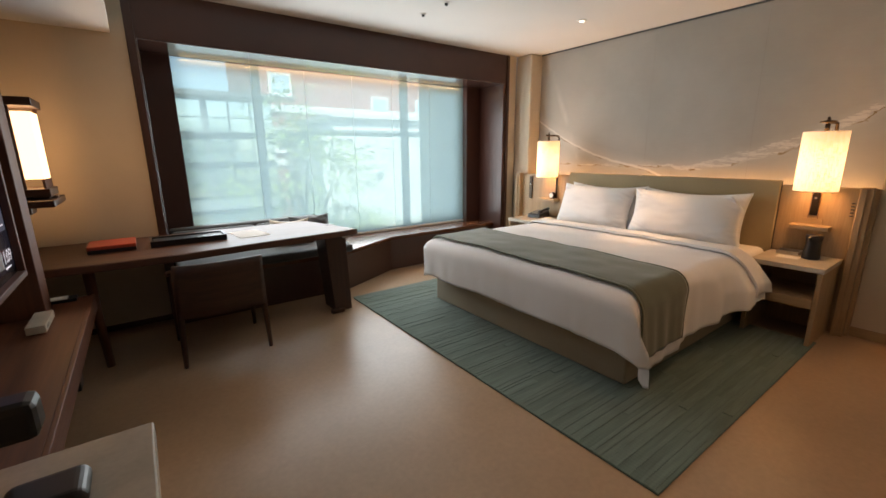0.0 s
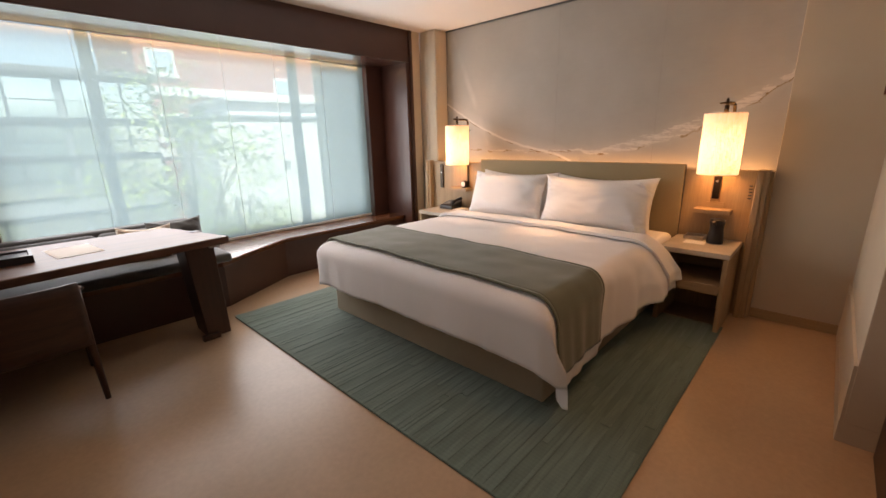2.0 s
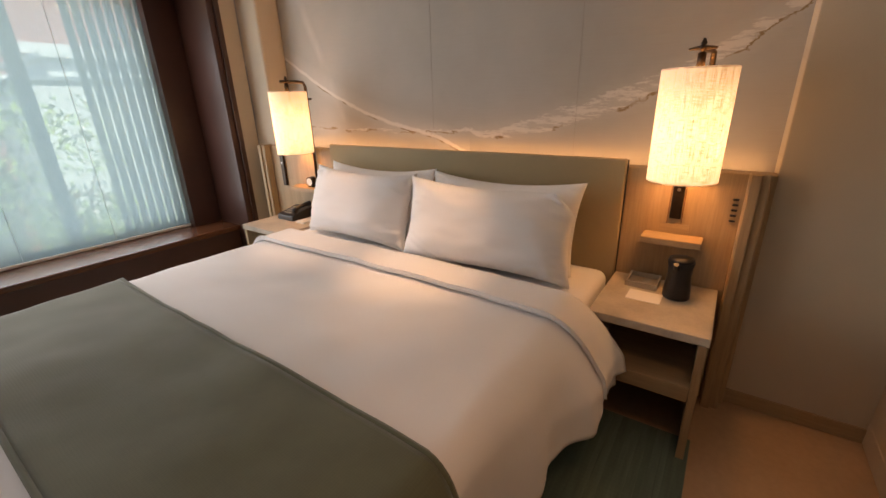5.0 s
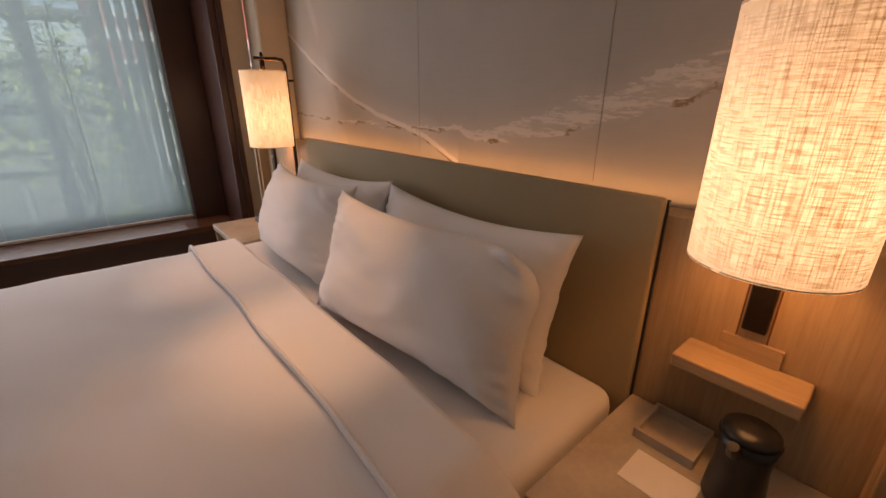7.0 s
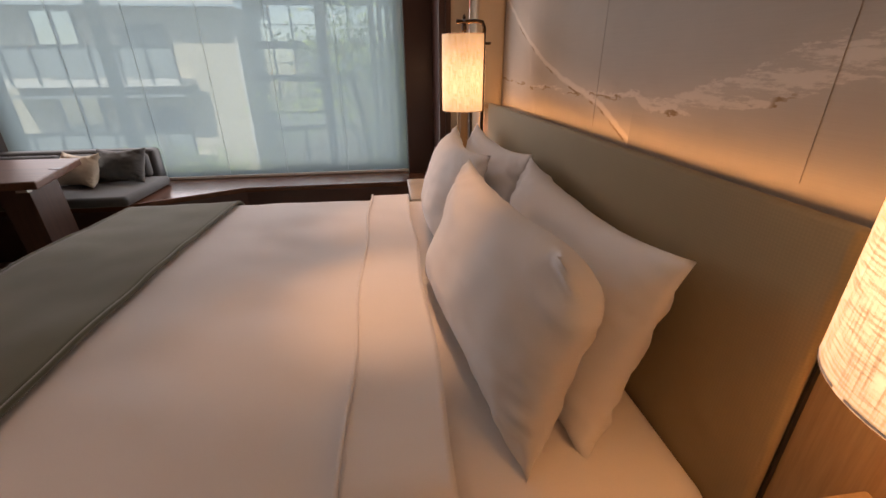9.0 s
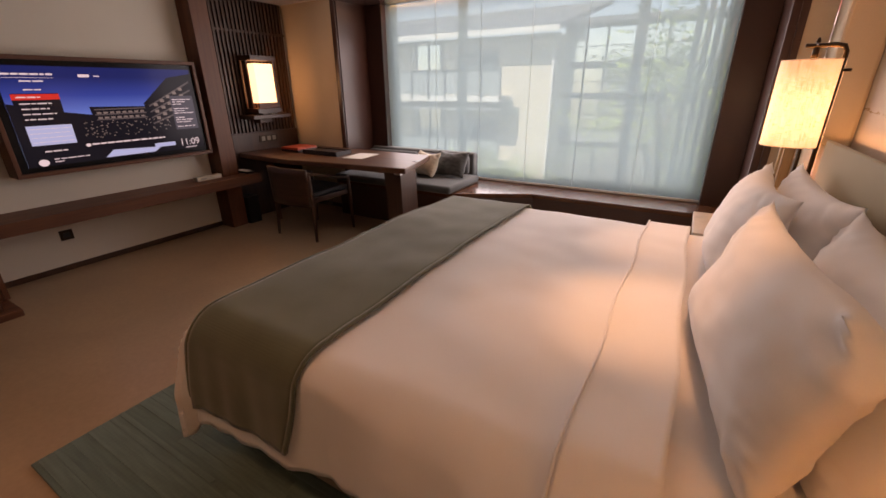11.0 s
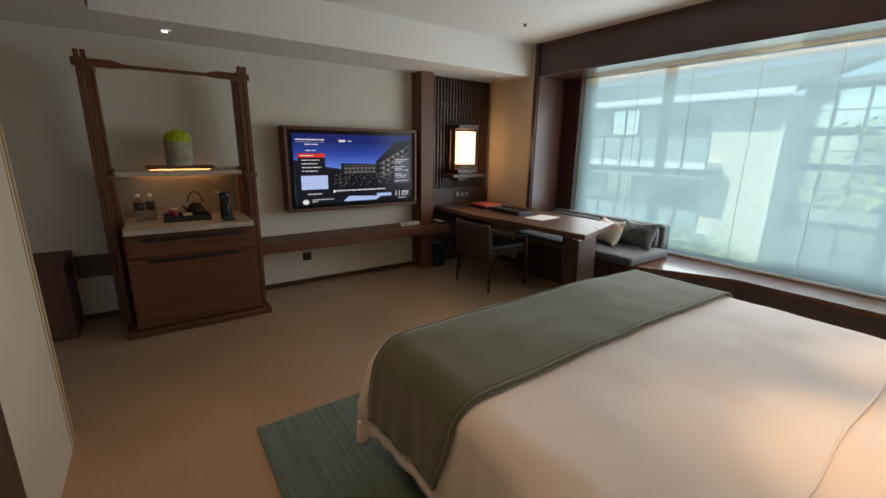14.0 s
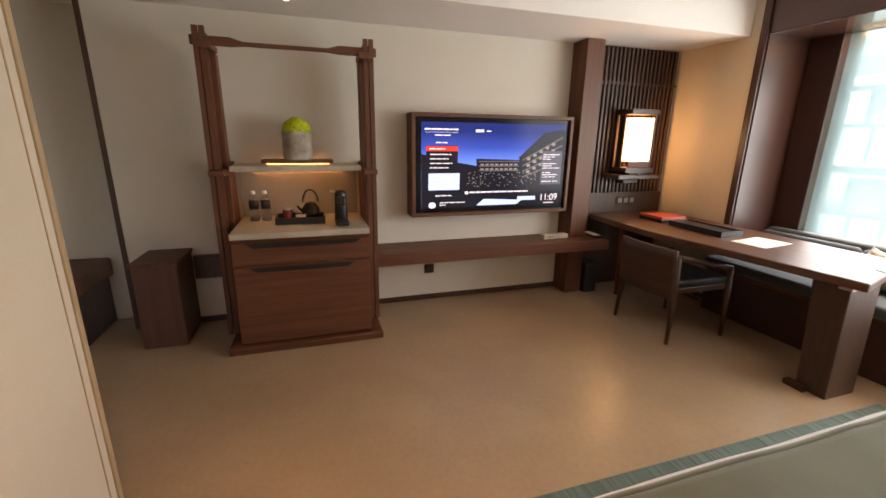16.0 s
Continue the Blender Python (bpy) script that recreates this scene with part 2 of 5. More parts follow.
def pane_glass():
    m, n, l, b = _nodes("window_glass")
    tr, gl, s = n.new("ShaderNodeBsdfTransparent"), n.new("ShaderNodeBsdfGlossy"), n.new("ShaderNodeMixShader")
    tr.inputs[0].default_value = (0.94, 0.97, 0.96, 1)
    gl.inputs["Roughness"].default_value = 0.02
    s.inputs[0].default_value = 0.06
    l.new(tr.outputs[0], s.inputs[1])
    l.new(gl.outputs[0], s.inputs[2])
    l.new(s.outputs[0], n["Material Output"].inputs["Surface"])
    return m


def lampshade_cloth(strength):
    """Lit woven shade: slubby crossed threads, the bulb's glow painted as emission that fades up and down."""
    m, n, l, b = _nodes("lit_woven_shade")
    tc = n.new("ShaderNodeTexCoord")
    sep = n.new("ShaderNodeSeparateXYZ")
    l.new(tc.outputs["Object"], sep.inputs[0])
    ang = n.new("ShaderNodeMath")
    ang.operation = "ARCTAN2"
    l.new(sep.outputs["Y"], ang.inputs[0])
    l.new(sep.outputs["X"], ang.inputs[1])
    thr = []
    for su, sv in ((3.5, 400.0), (64.0, 12.0)):
        cm = n.new("ShaderNodeCombineXYZ")
        for sock, src, k in ((cm.inputs[0], ang.outputs[0], su), (cm.inputs[1], sep.outputs["Z"], sv)):
            mu = n.new("ShaderNodeMath")
            mu.operation = "MULTIPLY"
            mu.inputs[1].default_value = k
            l.new(src, mu.inputs[0])
            l.new(mu.outputs[0], sock)
        thr.append(_ramp(n, l, _noise(n, l, cm.outputs[0], 1.0, 2), [(0.44, (1, 1, 1)), (0.62, (0.56, 0.46, 0.36))]))
    w = _mix(n, l, "MULTIPLY", 1.0, thr[0], thr[1])
    mid = n.new("ShaderNodeMapRange")
    mid.inputs["From Min"].default_value, mid.inputs["From Max"].default_value = 0.0, 0.27
    mid.inputs["To Min"].default_value, mid.inputs["To Max"].default_value = strength * 1.35, strength * 0.5
    mid.interpolation_type = "SMOOTHSTEP"
    off = n.new("ShaderNodeMath")
    off.operation = "SUBTRACT"
    off.inputs[1].default_value = 0.16
    l.new(sep.outputs["Z"], off.inputs[0])
    ab = n.new("ShaderNodeMath")
    ab.operation = "ABSOLUTE"
    l.new(off.outputs[0], ab.inputs[0])
    l.new(ab.outputs[0], mid.inputs["Value"])
    l.new(_mix(n, l, "MULTIPLY", 1.0, w, (1.0, 0.70, 0.36)), b.inputs["Emission Color"])
    l.new(mid.outputs[0], b.inputs["Emission Strength"])
    b.inputs["Base Color"].default_value = (0.75, 0.66, 0.52, 1)
    b.inputs["Roughness"].default_value = 0.9
    return m


def mural():
    """Grey-beige mural paper with torn pale veins, a gilded edge and a faint second streak."""
    m, n, l, b = _nodes("mural_paper")
    tc, sep = n.new("ShaderNodeTexCoord"), n.new("ShaderNodeSeparateXYZ")
    l.new(tc.outputs["Object"], sep.inputs[0])
    v = tc.outputs["Object"]
    rng = n.new("ShaderNodeMapRange")
    rng.inputs["From Min"].default_value, rng.inputs["From Max"].default_value = 1.4, 4.6
    l.new(sep.outputs["Y"], rng.inputs["Value"])

    def math_(op, a, c):
        k = n.new("ShaderNodeMath")
        k.operation = op
        for sock, val in ((k.inputs[0], a), (k.inputs[1], c)):
            if isinstance(val, (int, float)):
                sock.default_value = val
            else:
                l.new(val, sock)
        return k.outputs[0]

    def curve(path):
        """A value along the wall: (y in metres, value in 0..1) pairs."""
        cur = n.new("ShaderNodeFloatCurve")
        crv = cur.mapping.curves[0]
        path = sorted(((y - 1.4) / 3.2, q) for y, q in path)
        while len(crv.points) < len(path):
            crv.points.new(0.5, 0.5)
        for p, q in zip(crv.points, path):
            p.location = q
        cur.mapping.update()
        l.new(rng.outputs[0], cur.inputs["Value"])
        return cur.outputs[0]

    def off(path, wobble):
        return math_("ADD", math_("SUBTRACT", math_("SUBTRACT", sep.outputs["Z"], 1.0), curve(path)), wobble)

    def step(x, lo, hi):
        return _ramp(n, l, x, [(lo, (0, 0, 0)), (hi, (1, 1, 1))])

    def wobble(sy, sz, scale, amount, detail=5):
        return math_("MULTIPLY", math_("SUBTRACT", _noise(n, l, _coord(n, l, (1, sy, sz)), scale, detail, 0.7), 0.5), amount)

    tear = math_("ADD", wobble(2.2, 4.0, 1.6, 0.11), wobble(9.0, 30.0, 1.5, 0.07))
    fine = wobble(6.0, 6.0, 1.5, 0.035)
    # the broad torn band that rises to the south
    d = off([(1.4, 0.71), (1.55, 0.60), (1.98, 0.375), (2.2, 0.305), (2.45, 0.225), (2.72, 0.175), (3.0, 0.180), (3.5, 0.186), (3.9, 0.182), (4.6, 0.20)], tear)
    w = curve([(1.4, 0.03), (1.98, 0.046), (2.3, 0.050), (2.6, 0.040), (2.85, 0.018), (3.5, 0.010), (3.95, 0.008), (4.05, 0.0), (4.6, 0.0)])
    inside = step(math_("SUBTRACT", w, math_("ABSOLUTE", d, 0)), 0.0, 0.006)
    flakes = step(_noise(n, l, _coord(n, l, (1, 3.2, 17)), 2.2, 8, 0.75), 0.46, 0.53)
    soft = step(math_("SUBTRACT", math_("ADD", w, 0.05), math_("ABSOLUTE", d, 0)), 0.0, 0.10)
    # the thin vein that falls from the north corner to the headboard
    e = off([(4.6, 0.71), (4.38, 0.585), (3.96, 0.375), (3.56, 0.236), (3.18, 0.155), (2.93, 0.055), (2.8, 0.0), (1.4, 0.0)], fine)
    north = math_("GREATER_THAN", sep.outputs["Y"], 2.9)
    vein = _mix(n, l, "MULTIPLY", 1.0, step(math_("SUBTRACT", 0.017, math_("ABSOLUTE", e, 0)), 0.0, 0.010), north)
    halo = _mix(n, l, "MULTIPLY", 1.0, step(math_("SUBTRACT", 0.10, math_("ABSOLUTE", math_("SUBTRACT", e, 0.02), 0)), 0.0, 0.10), north)
    # a faint upright streak near the north corner
    g = math_("SUBTRACT", math_("ABSOLUTE", math_("ADD", math_("SUBTRACT", sep.outputs["Y"], math_("MULTIPLY", math_("SUBTRACT", sep.outputs["Z"], 1.1), 0.42)), -3.93), 0), fine)
    streak = _mix(n, l, "MULTIPLY", 1.0, step(math_("SUBTRACT", 0.05, g), 0.0, 0.05), step(_noise(n, l, _coord(n, l, (1, 2, 1)), 1.5, 3), 0.35, 0.6))
    gate = step(_noise(n, l, _coord(n, l, (1, 2.5, 1)), 2.1, 3), 0.50, 0.56)
    rim = _mix(n, l, "MULTIPLY", 1.0, step(math_("SUBTRACT", 0.007, math_("ABSOLUTE", math_("ADD", d, math_("MULTIPLY", w, 0.9)), 0)), 0.0, 0.003), gate)
    crack = _mix(n, l, "MULTIPLY", 1.0, _mix(n, l, "MULTIPLY", 1.0, step(math_("SUBTRACT", 0.006, math_("ABSOLUTE", math_("ADD", e, 0.015), 0)), 0.0, 0.004), gate), north)
    base = _ramp(n, l, _noise(n, l, v, 0.9, 5), [(0.3, (0.36, 0.335, 0.295)), (0.7, (0.45, 0.42, 0.375))])
    base = _mix(n, l, "MULTIPLY", 0.25, base, _ramp(n, l, _noise(n, l, _coord(n, l, (1, 3, 220)), 2, 2), [(0.3, (0.8, 0.8, 0.8)), (0.7, (1, 1, 1))]))
    pale = (0.66, 0.625, 0.565)
    c = _mix(n, l, "MIX", _mix(n, l, "MULTIPLY", 1.0, soft, (0.22, 0.22, 0.22)), base, pale)
    c = _mix(n, l, "MIX", _mix(n, l, "MULTIPLY", 1.0, halo, (0.30, 0.30, 0.30)), c, pale)
    c = _mix(n, l, "MIX", _mix(n, l, "MULTIPLY", 1.0, streak, (0.45, 0.45, 0.45)), c, pale)
    c = _mix(n, l, "MIX", _mix(n, l, "MULTIPLY", 1.0, inside, _mix(n, l, "MULTIPLY", 1.0, flakes, (0.72, 0.72, 0.72))), c, pale)
    c = _mix(n, l, "MIX", _mix(n, l, "MULTIPLY", 1.0, vein, (0.85, 0.85, 0.85)), c, (0.70, 0.66, 0.60))
    c = _mix(n, l, "MIX", rim, c, (0.24, 0.165, 0.08))
    c = _mix(n, l, "MIX", crack, c, (0.22, 0.15, 0.075))
    l.new(c, b.inputs["Base Color"])
    b.inputs["Roughness"].default_value = 0.7
    _bump(n, l, b, _noise(n, l, v, 180, 3), 0.25, 0.001)
    return m


def screen_sky():
    """The evening sky of the picture on the screen."""
    m, n, l, b = _nodes("screen_picture_sky")
    tc, sep = n.new("ShaderNodeTexCoord"), n.new("ShaderNodeSeparateXYZ")
    l.new(tc.outputs["Object"], sep.inputs[0])
    r = n.new("ShaderNodeMapRange")
    r.inputs["From Min"].default_value, r.inputs["From Max"].default_value = 0.15, 0.66
    l.new(sep.outputs["Z"], r.inputs["Value"])
    c = _ramp(n, l, r.outputs[0], [(0.0, (0.30, 0.55, 0.98)), (0.42, (0.10, 0.25, 0.80)), (0.75, (0.02, 0.06, 0.36)), (1.0, (0.008, 0.02, 0.14))])
    l.new(c, b.inputs["Emission Color"])
    b.inputs["Emission Strength"].default_value = 0.9
    b.inputs["Base Color"].default_value = (0.004, 0.004, 0.005, 1)
    b.inputs["Roughness"].default_value, b.inputs["Specular IOR Level"].default_value = 0.15, 0.12
    return m


M["blind"], M["glass"], M["mural"], M["shade"], M["sky"] = shade_cloth(), pane_glass(), mural(), lampshade_cloth(1.9), screen_sky()
M["lantern"] = glow("lit_lantern_paper", (1.0, 0.74, 0.42), 1.9)
M["s_white"] = flat_glow("screen_white", (0.75, 0.80, 0.90), 0.8)
M["s_pale"] = flat_glow("screen_pale_blue", (0.35, 0.52, 0.85), 0.9)
M["s_dark"] = flat_glow("screen_dark", (0.006, 0.007, 0.012), 1.0)
M["s_red"] = flat_glow("screen_red", (0.60, 0.04, 0.03), 0.9)
M["s_lit"] = flat_glow("screen_lit_windows", (0.34, 0.33, 0.32), 0.5)
M["s_line"] = flat_glow("screen_storey_lines", (0.10, 0.10, 0.11), 0.8)
M["s_panel"] = flat_glow("screen_panel", (0.05, 0.06, 0.085), 1.0)
M["strip"] = glow("lit_amber_strip", (1.0, 0.50, 0.18), 5.0)
M["bezel"] = plain("black_screen_bezel", (0.006, 0.006, 0.007), 0.22, 0, 0.1, 9, 200, 0.0)
M["bezel"].node_tree.nodes["Principled BSDF"].inputs["Specular IOR Level"].default_value = 0.2
M["ridge"] = cloth("green_rug_ridge", (0.100, 0.155, 0.128), 0.95, 300, 0.22, 4.0, 0.35, 0.8, (1.2, 10, 1))
M["lens"] = glow("lit_white_lens", (1.0, 0.94, 0.84), 2.5)
M["led"] = glow("lit_strip", (1.0, 0.68, 0.34), 4.0)

# ---- builders ----
def bm_box(x0, x1, y0, y1, z0, z1, bevel=0.0, seg=2, bm=None):
    bm = bm or bmesh.new()
    made = bmesh.ops.create_cube(bm, size=1.0)["verts"]
    for v in made:
        v.co = Vector(((x0 + x1) / 2 + v.co.x * (x1 - x0), (y0 + y1) / 2 + v.co.y * (y1 - y0), (z0 + z1) / 2 + v.co.z * (z1 - z0)))
    if bevel:
        edges = list({e for v in made for e in v.link_edges})
        bmesh.ops.bevel(bm, geom=edges, offset=bevel, segments=seg, profile=0.5, affect="EDGES")
    return bm


def bm_rod(points, radii, seg=12, bm=None, square=False):
    """A tube through points, with a radius at each."""
    bm = bm or bmesh.new()
    pts = [Vector(p) for p in points]
    if isinstance(radii, (int, float)):
        radii = [radii] * len(pts)
    seg = 4 if square else seg
    rings = []
    for i, p in enumerate(pts):
        d = (pts[min(i + 1, len(pts) - 1)] - pts[max(i - 1, 0)]).normalized()
        ref = Vector((0, 1, 0)) if abs(d.y) < 0.9 else Vector((1, 0, 0))
        a = d.cross(ref).normalized()
        c = d.cross(a).normalized()
        ph = math.pi / 4 if square else 0
        k = math.sqrt(2) if square else 1
        rings.append([bm.verts.new(p + k * radii[i] * (math.cos(t) * a + math.sin(t) * c))
                      for t in (ph + 2 * math.pi * j / seg for j in range(seg))])
    for r, s in zip(rings, rings[1:]):
        for j in range(seg):
            bm.faces.new((r[j], r[(j + 1) % seg], s[(j + 1) % seg], s[j]))
    bm.faces.new(rings[0][::-1])
    bm.faces.new(rings[-1])
    bmesh.ops.recalc_face_normals(bm, faces=bm.faces)
    return bm


def bm_lathe(cx, cy, profile, seg=28, bm=None):
    """A turned shape: profile is (radius, z) from bottom to top."""
    bm = bm or bmesh.new()
    rings = [[bm.verts.new((cx + max(r, 1e-4) * math.cos(2 * math.pi * j / seg), cy + max(r, 1e-4) * math.sin(2 * math.pi * j / seg), z))
              for j in range(seg)] for r, z in profile]
    for r, s in zip(rings, rings[1:]):
        for j in range(seg):
            bm.faces.new((r[j], r[(j + 1) % seg], s[(j + 1) % seg], s[j]))
    bm.faces.new(rings[0][::-1])
    bm.faces.new(rings[-1])
    bmesh.ops.recalc_face_normals(bm, faces=bm.faces)
    return bm


def bm_prism(outline, z0, z1, bevel=0.0, bm=None):
    """An upright prism over a plan outline."""
    bm = bm or bmesh.new()
    lo = [bm.verts.new((x, y, z0)) for x, y in outline]
    hi = [bm.verts.new((x, y, z1)) for x, y in outline]
    n = len(outline)
    bm.faces.new(lo[::-1])
    bm.faces.new(hi)
    for i in range(n):
        bm.faces.new((lo[i], lo[(i + 1) % n], hi[(i + 1) % n], hi[i]))
    bmesh.ops.recalc_face_normals(bm, faces=bm.faces)
    if bevel:
        bmesh.ops.bevel(bm, geom=[e for e in bm.edges], offset=bevel, segments=2, profile=0.5, affect="EDGES")
    return bm


def bm_grid(nu, nv, at, bm=None):
    """A sheet of nu x nv cells; at(u, v) gives the place for u, v in 0..1."""
    bm = bm or bmesh.new()
    vs = [[bm.verts.new(at(i / nu, j / nv)) for j in range(nv + 1)] for i in range(nu + 1)]
    for i in range(nu):
        for j in range(nv):
            bm.faces.new((vs[i][j], vs[i + 1][j], vs[i + 1][j + 1], vs[i][j + 1]))
    return bm


ORIGIN = {}


def _object(name, bm, material, origin, smooth):
    mesh = bpy.data.meshes.new(name)
    bm.transform(Matrix.Translation(-Vector(origin)))
    bm.to_mesh(mesh)
    bm.free()
    for p in mesh.polygons:
        p.use_smooth = smooth
    for mt in material if isinstance(material, (list, tuple)) else [material]:
        mesh.materials.append(mt)
    ob = new(name, mesh)
    return ob


def thing(name, loc, label, category, group="", kind=""):
    ob = new(name)
    ob.empty_display_size = 0.1
    ob.location = loc
    ORIGIN[ob.name] = Vector(loc)
    return tagged(ob, label, category, group, kind)


def part(name, bm, material, parent, label="", smooth=False):
    org = ORIGIN[parent.name]
    ob = _object(name, bm, material, org, smooth)
    ORIGIN[ob.name] = org
    ob.parent = parent
    return tagged(ob, label)


def solo(name, bm, material, label, category, group="", kind="", smooth=False, origin=None):
    """A thing of one mesh; its origin is the middle of its underside."""
    if origin is None:
        co = [v.co for v in bm.verts]
        origin = Vector(((min(c.x for c in co) + max(c.x for c in co)) / 2, (min(c.y for c in co) + max(c.y for c in co)) / 2, min(c.z for c in co)))
    ob = _object(name, bm, material, origin, smooth)
    ob.location = origin
    ORIGIN[ob.name] = Vector(origin)
    return tagged(ob, label, category, group, kind)


def bevelled(ob, width=0.004, seg=2):
    b = ob.modifiers.new("bevel", "BEVEL")
    b.width, b.segments, b.limit_method = width, seg, "ANGLE"
    return ob


# ---- the room ----
CEIL, LOW, HB, WIN = 2.49, 2.17, 4.72, 4.83
S = "structure"
solo("floor", bm_box(-1.2, 5.3, -2.2, 5.5, -0.12, 0.0), M["floor"], "smooth satin tan floor with faint mottling", "floor", kind=S)
solo("ceiling", bm_box(0.66, 5.2, 1.04, WIN, CEIL, CEIL + 0.12), M["ceiling"], "flat white painted bedroom ceiling", "ceiling", kind=S)
bevelled(solo("ceiling_soffit", bm_box(-0.2, 0.66, 1.04, WIN, LOW, CEIL + 0.12), M["ceiling"], "white boxed-down soffit over the television wall", "ceiling", kind=S), 0.003)
solo("ceiling_entry", bm_box(-1.2, 5.2, -2.2, 1.04, LOW, CEIL + 0.12), M["ceiling"], "lower white ceiling of the entry", "ceiling", kind=S)


def wallpiece(name, box, material, label, bevel=0.003, origin=None):
    return bevelled(solo(name, bm_box(*box), material, label, "wall", kind=S, origin=origin), bevel)


wallpiece("wall_television", (-0.15, 0.0, 0.23, 5.4, 0, LOW), M["tvwall"], "warm white plastered wall behind the television")
wallpiece("wall_entry", (-1.2, -0.22, -2.2, 0.23, 0, LOW), M["tvwall"], "grey-white set-back entry wall in shade")
wallpiece("wall_back", (-1.2, 5.2, -2.35, -2.2, 0, LOW), M["tvwall"], "plain white wall that closes the entry")
wallpiece("wall_window_west", (0.0, 0.75, WIN, 5.4, 0, CEIL), M["wall"], "beige fabric-covered wall beside the window")
wallpiece("wall_window_east", (4.58, HB, WIN, 5.4, 0, CEIL + 0.1), M["wall"], "narrow beige strip of wall beside the window")
wallpiece("wall_headboard", (4.92, 5.2, 0.5, 5.4, 0, CEIL + 0.1), M["mural"], "grey-beige mural paper with a sweeping pale vein", 0, (0, 0, 0))
for _y in (2.26, 3.17):
    solo("mural_seam", bm_box(4.9188, 4.9202, _y, _y + 0.0008, 1.06, CEIL - 0.013), M["grey"], "fine upright joint between two lengths of mural paper", "trim", kind=S)
wallpiece("pilaster_north", (HB, 4.92, 4.58, WIN, 0, CEIL), M["wall"], "beige fabric-covered pilaster beside the mural", 0.02)
wallpiece("pilaster_south", (HB, 4.92, 0.55, 1.40, 0, CEIL), M["wall"], "beige fabric-covered wall beside the mural", 0.004)
wallpiece("wall_south", (3.40, HB, 0.60, 0.907, 0.10, CEIL), M["wall"], "beige fabric-covered wall facing the bed side")
wallpiece("wall_south_panel", (1.79, 3.40, 0.60, 0.765, 0, LOW), M["wall"], "pale beige closet panel at the end of the entry")
wallpiece("wall_south_header", (0.66, HB, 0.907, 1.04, LOW - 0.001, CEIL + 0.05), M["ceiling"], "white drop where the entry ceiling begins", 0)
bevelled(solo("trim_panel_edge", bm_box(1.765, 1.79, 0.60, 0.771, 0, LOW), M["oak_z"], "thin pale wooden edge strip of the closet panel", "trim", kind=S), 0.003)
bevelled(solo("trim_panel_line", bm_box(1.83, 1.836, 0.765, 0.768, 0.0, LOW), M["oak_z"], "thin shadow bead on the closet panel", "trim", kind=S), 0.001)
bevelled(solo("trim_corner_post", bm_box(-0.02, 0.012, 0.215, 0.245, 0, LOW), M["dark_z"], "dark wooden bead at the wall's corner", "trim", kind=S), 0.003)
solo("wainscot_south", bm_box(3.402, HB, 0.907, 0.919, 0.10, 0.37), M["wall"], "low beige protective panel along the wall", "wainscot", kind=S)
bevelled(solo("baseboard_south", bm_box(3.402, HB, 0.66, 0.922, 0, 0.10), M["wall"], "beige baseboard", "baseboard", kind=S), 0.003)
bevelled(solo("baseboard_pilaster", bm_box(4.708, HB, 0.922, 1.40, 0, 0.07), M["oak_y"], "beige baseboard under the pilaster", "baseboard", kind=S), 0.003)
bevelled(solo("baseboard_television", bm_box(0.0, 0.012, 0.25, 3.69, 0, 0.045), M["dark_x"], "dark wooden baseboard under the television", "baseboard", kind=S), 0.003)
bevelled(solo("baseboard_window", bm_box(0.0, 0.75, 4.818, WIN, 0, 0.045), M["dark_x"], "dark wooden baseboard", "baseboard", kind=S), 0.003)
# no real gap: its shade is a solid dark strip
solo("ceiling_shadow_gap", bm_box(4.90, 4.92, 1.40, 4.58, CEIL - 0.012, CEIL), M["outdark"], "dark strip for the shadow gap above the mural", "trim", kind=S)

# window surround, bench, frame, panes, blind
bevelled(solo("window_lintel", bm_box(0.75, 4.58, WIN, 5.36, 2.16, CEIL + 0.12), M["plum"], "deep dark brown wooden window lintel", "window surround", kind=S), 0.006)
for nm, x0, x1, y0 in (("west", 0.75, 0.81, WIN), ("east", 4.50, 4.58, WIN), ("inner_west", 0.81, 1.03, 5.27), ("inner_east", 4.27, 4.50, 5.27)):
    bevelled(solo("window_jamb_" + nm, bm_box(x0, x1, y0, 5.4, 0.0, 2.16), M["plum"], "dark brown wooden window jamb", "window surround", kind=S), 0.004)
bevelled(solo("trim_window_west", bm_box(0.745, 0.80, WIN - 0.02, WIN, 0.0, CEIL), M["frame_v"], "dark raised wooden bead round the window", "trim", kind=S), 0.004)
bevelled(solo("trim_window_east", bm_box(4.545, 4.585, WIN - 0.02, WIN, 0.0, CEIL), M["frame_v"], "dark raised wooden bead round the window", "trim", kind=S), 0.004)
bevelled(solo("window_bench", bm_prism([(0.81, 4.64), (2.22, 4.64), (2.92, 5.0), (4.50, 5.0), (4.50, 5.27), (4.27, 5.27), (4.27, 5.4), (1.03, 5.4), (1.03, 5.27), (0.81, 5.27)], 0, 0.36), M["plum"],
              "dark brown window bench front with an angled step", "bench", kind=S), 0.004)
bevelled(solo("window_bench_top", bm_prism([(0.812, 4.60), (2.20, 4.60), (2.92, 4.97), (4.498, 4.97), (4.498, 5.268), (4.268, 5.268), (4.268, 5.38), (1.032, 5.38), (1.032, 5.268), (0.812, 5.268)], 0.36, 0.40), M["bench_x"],
              "polished walnut window bench top with an angled front", "bench", kind=S), 0.006)

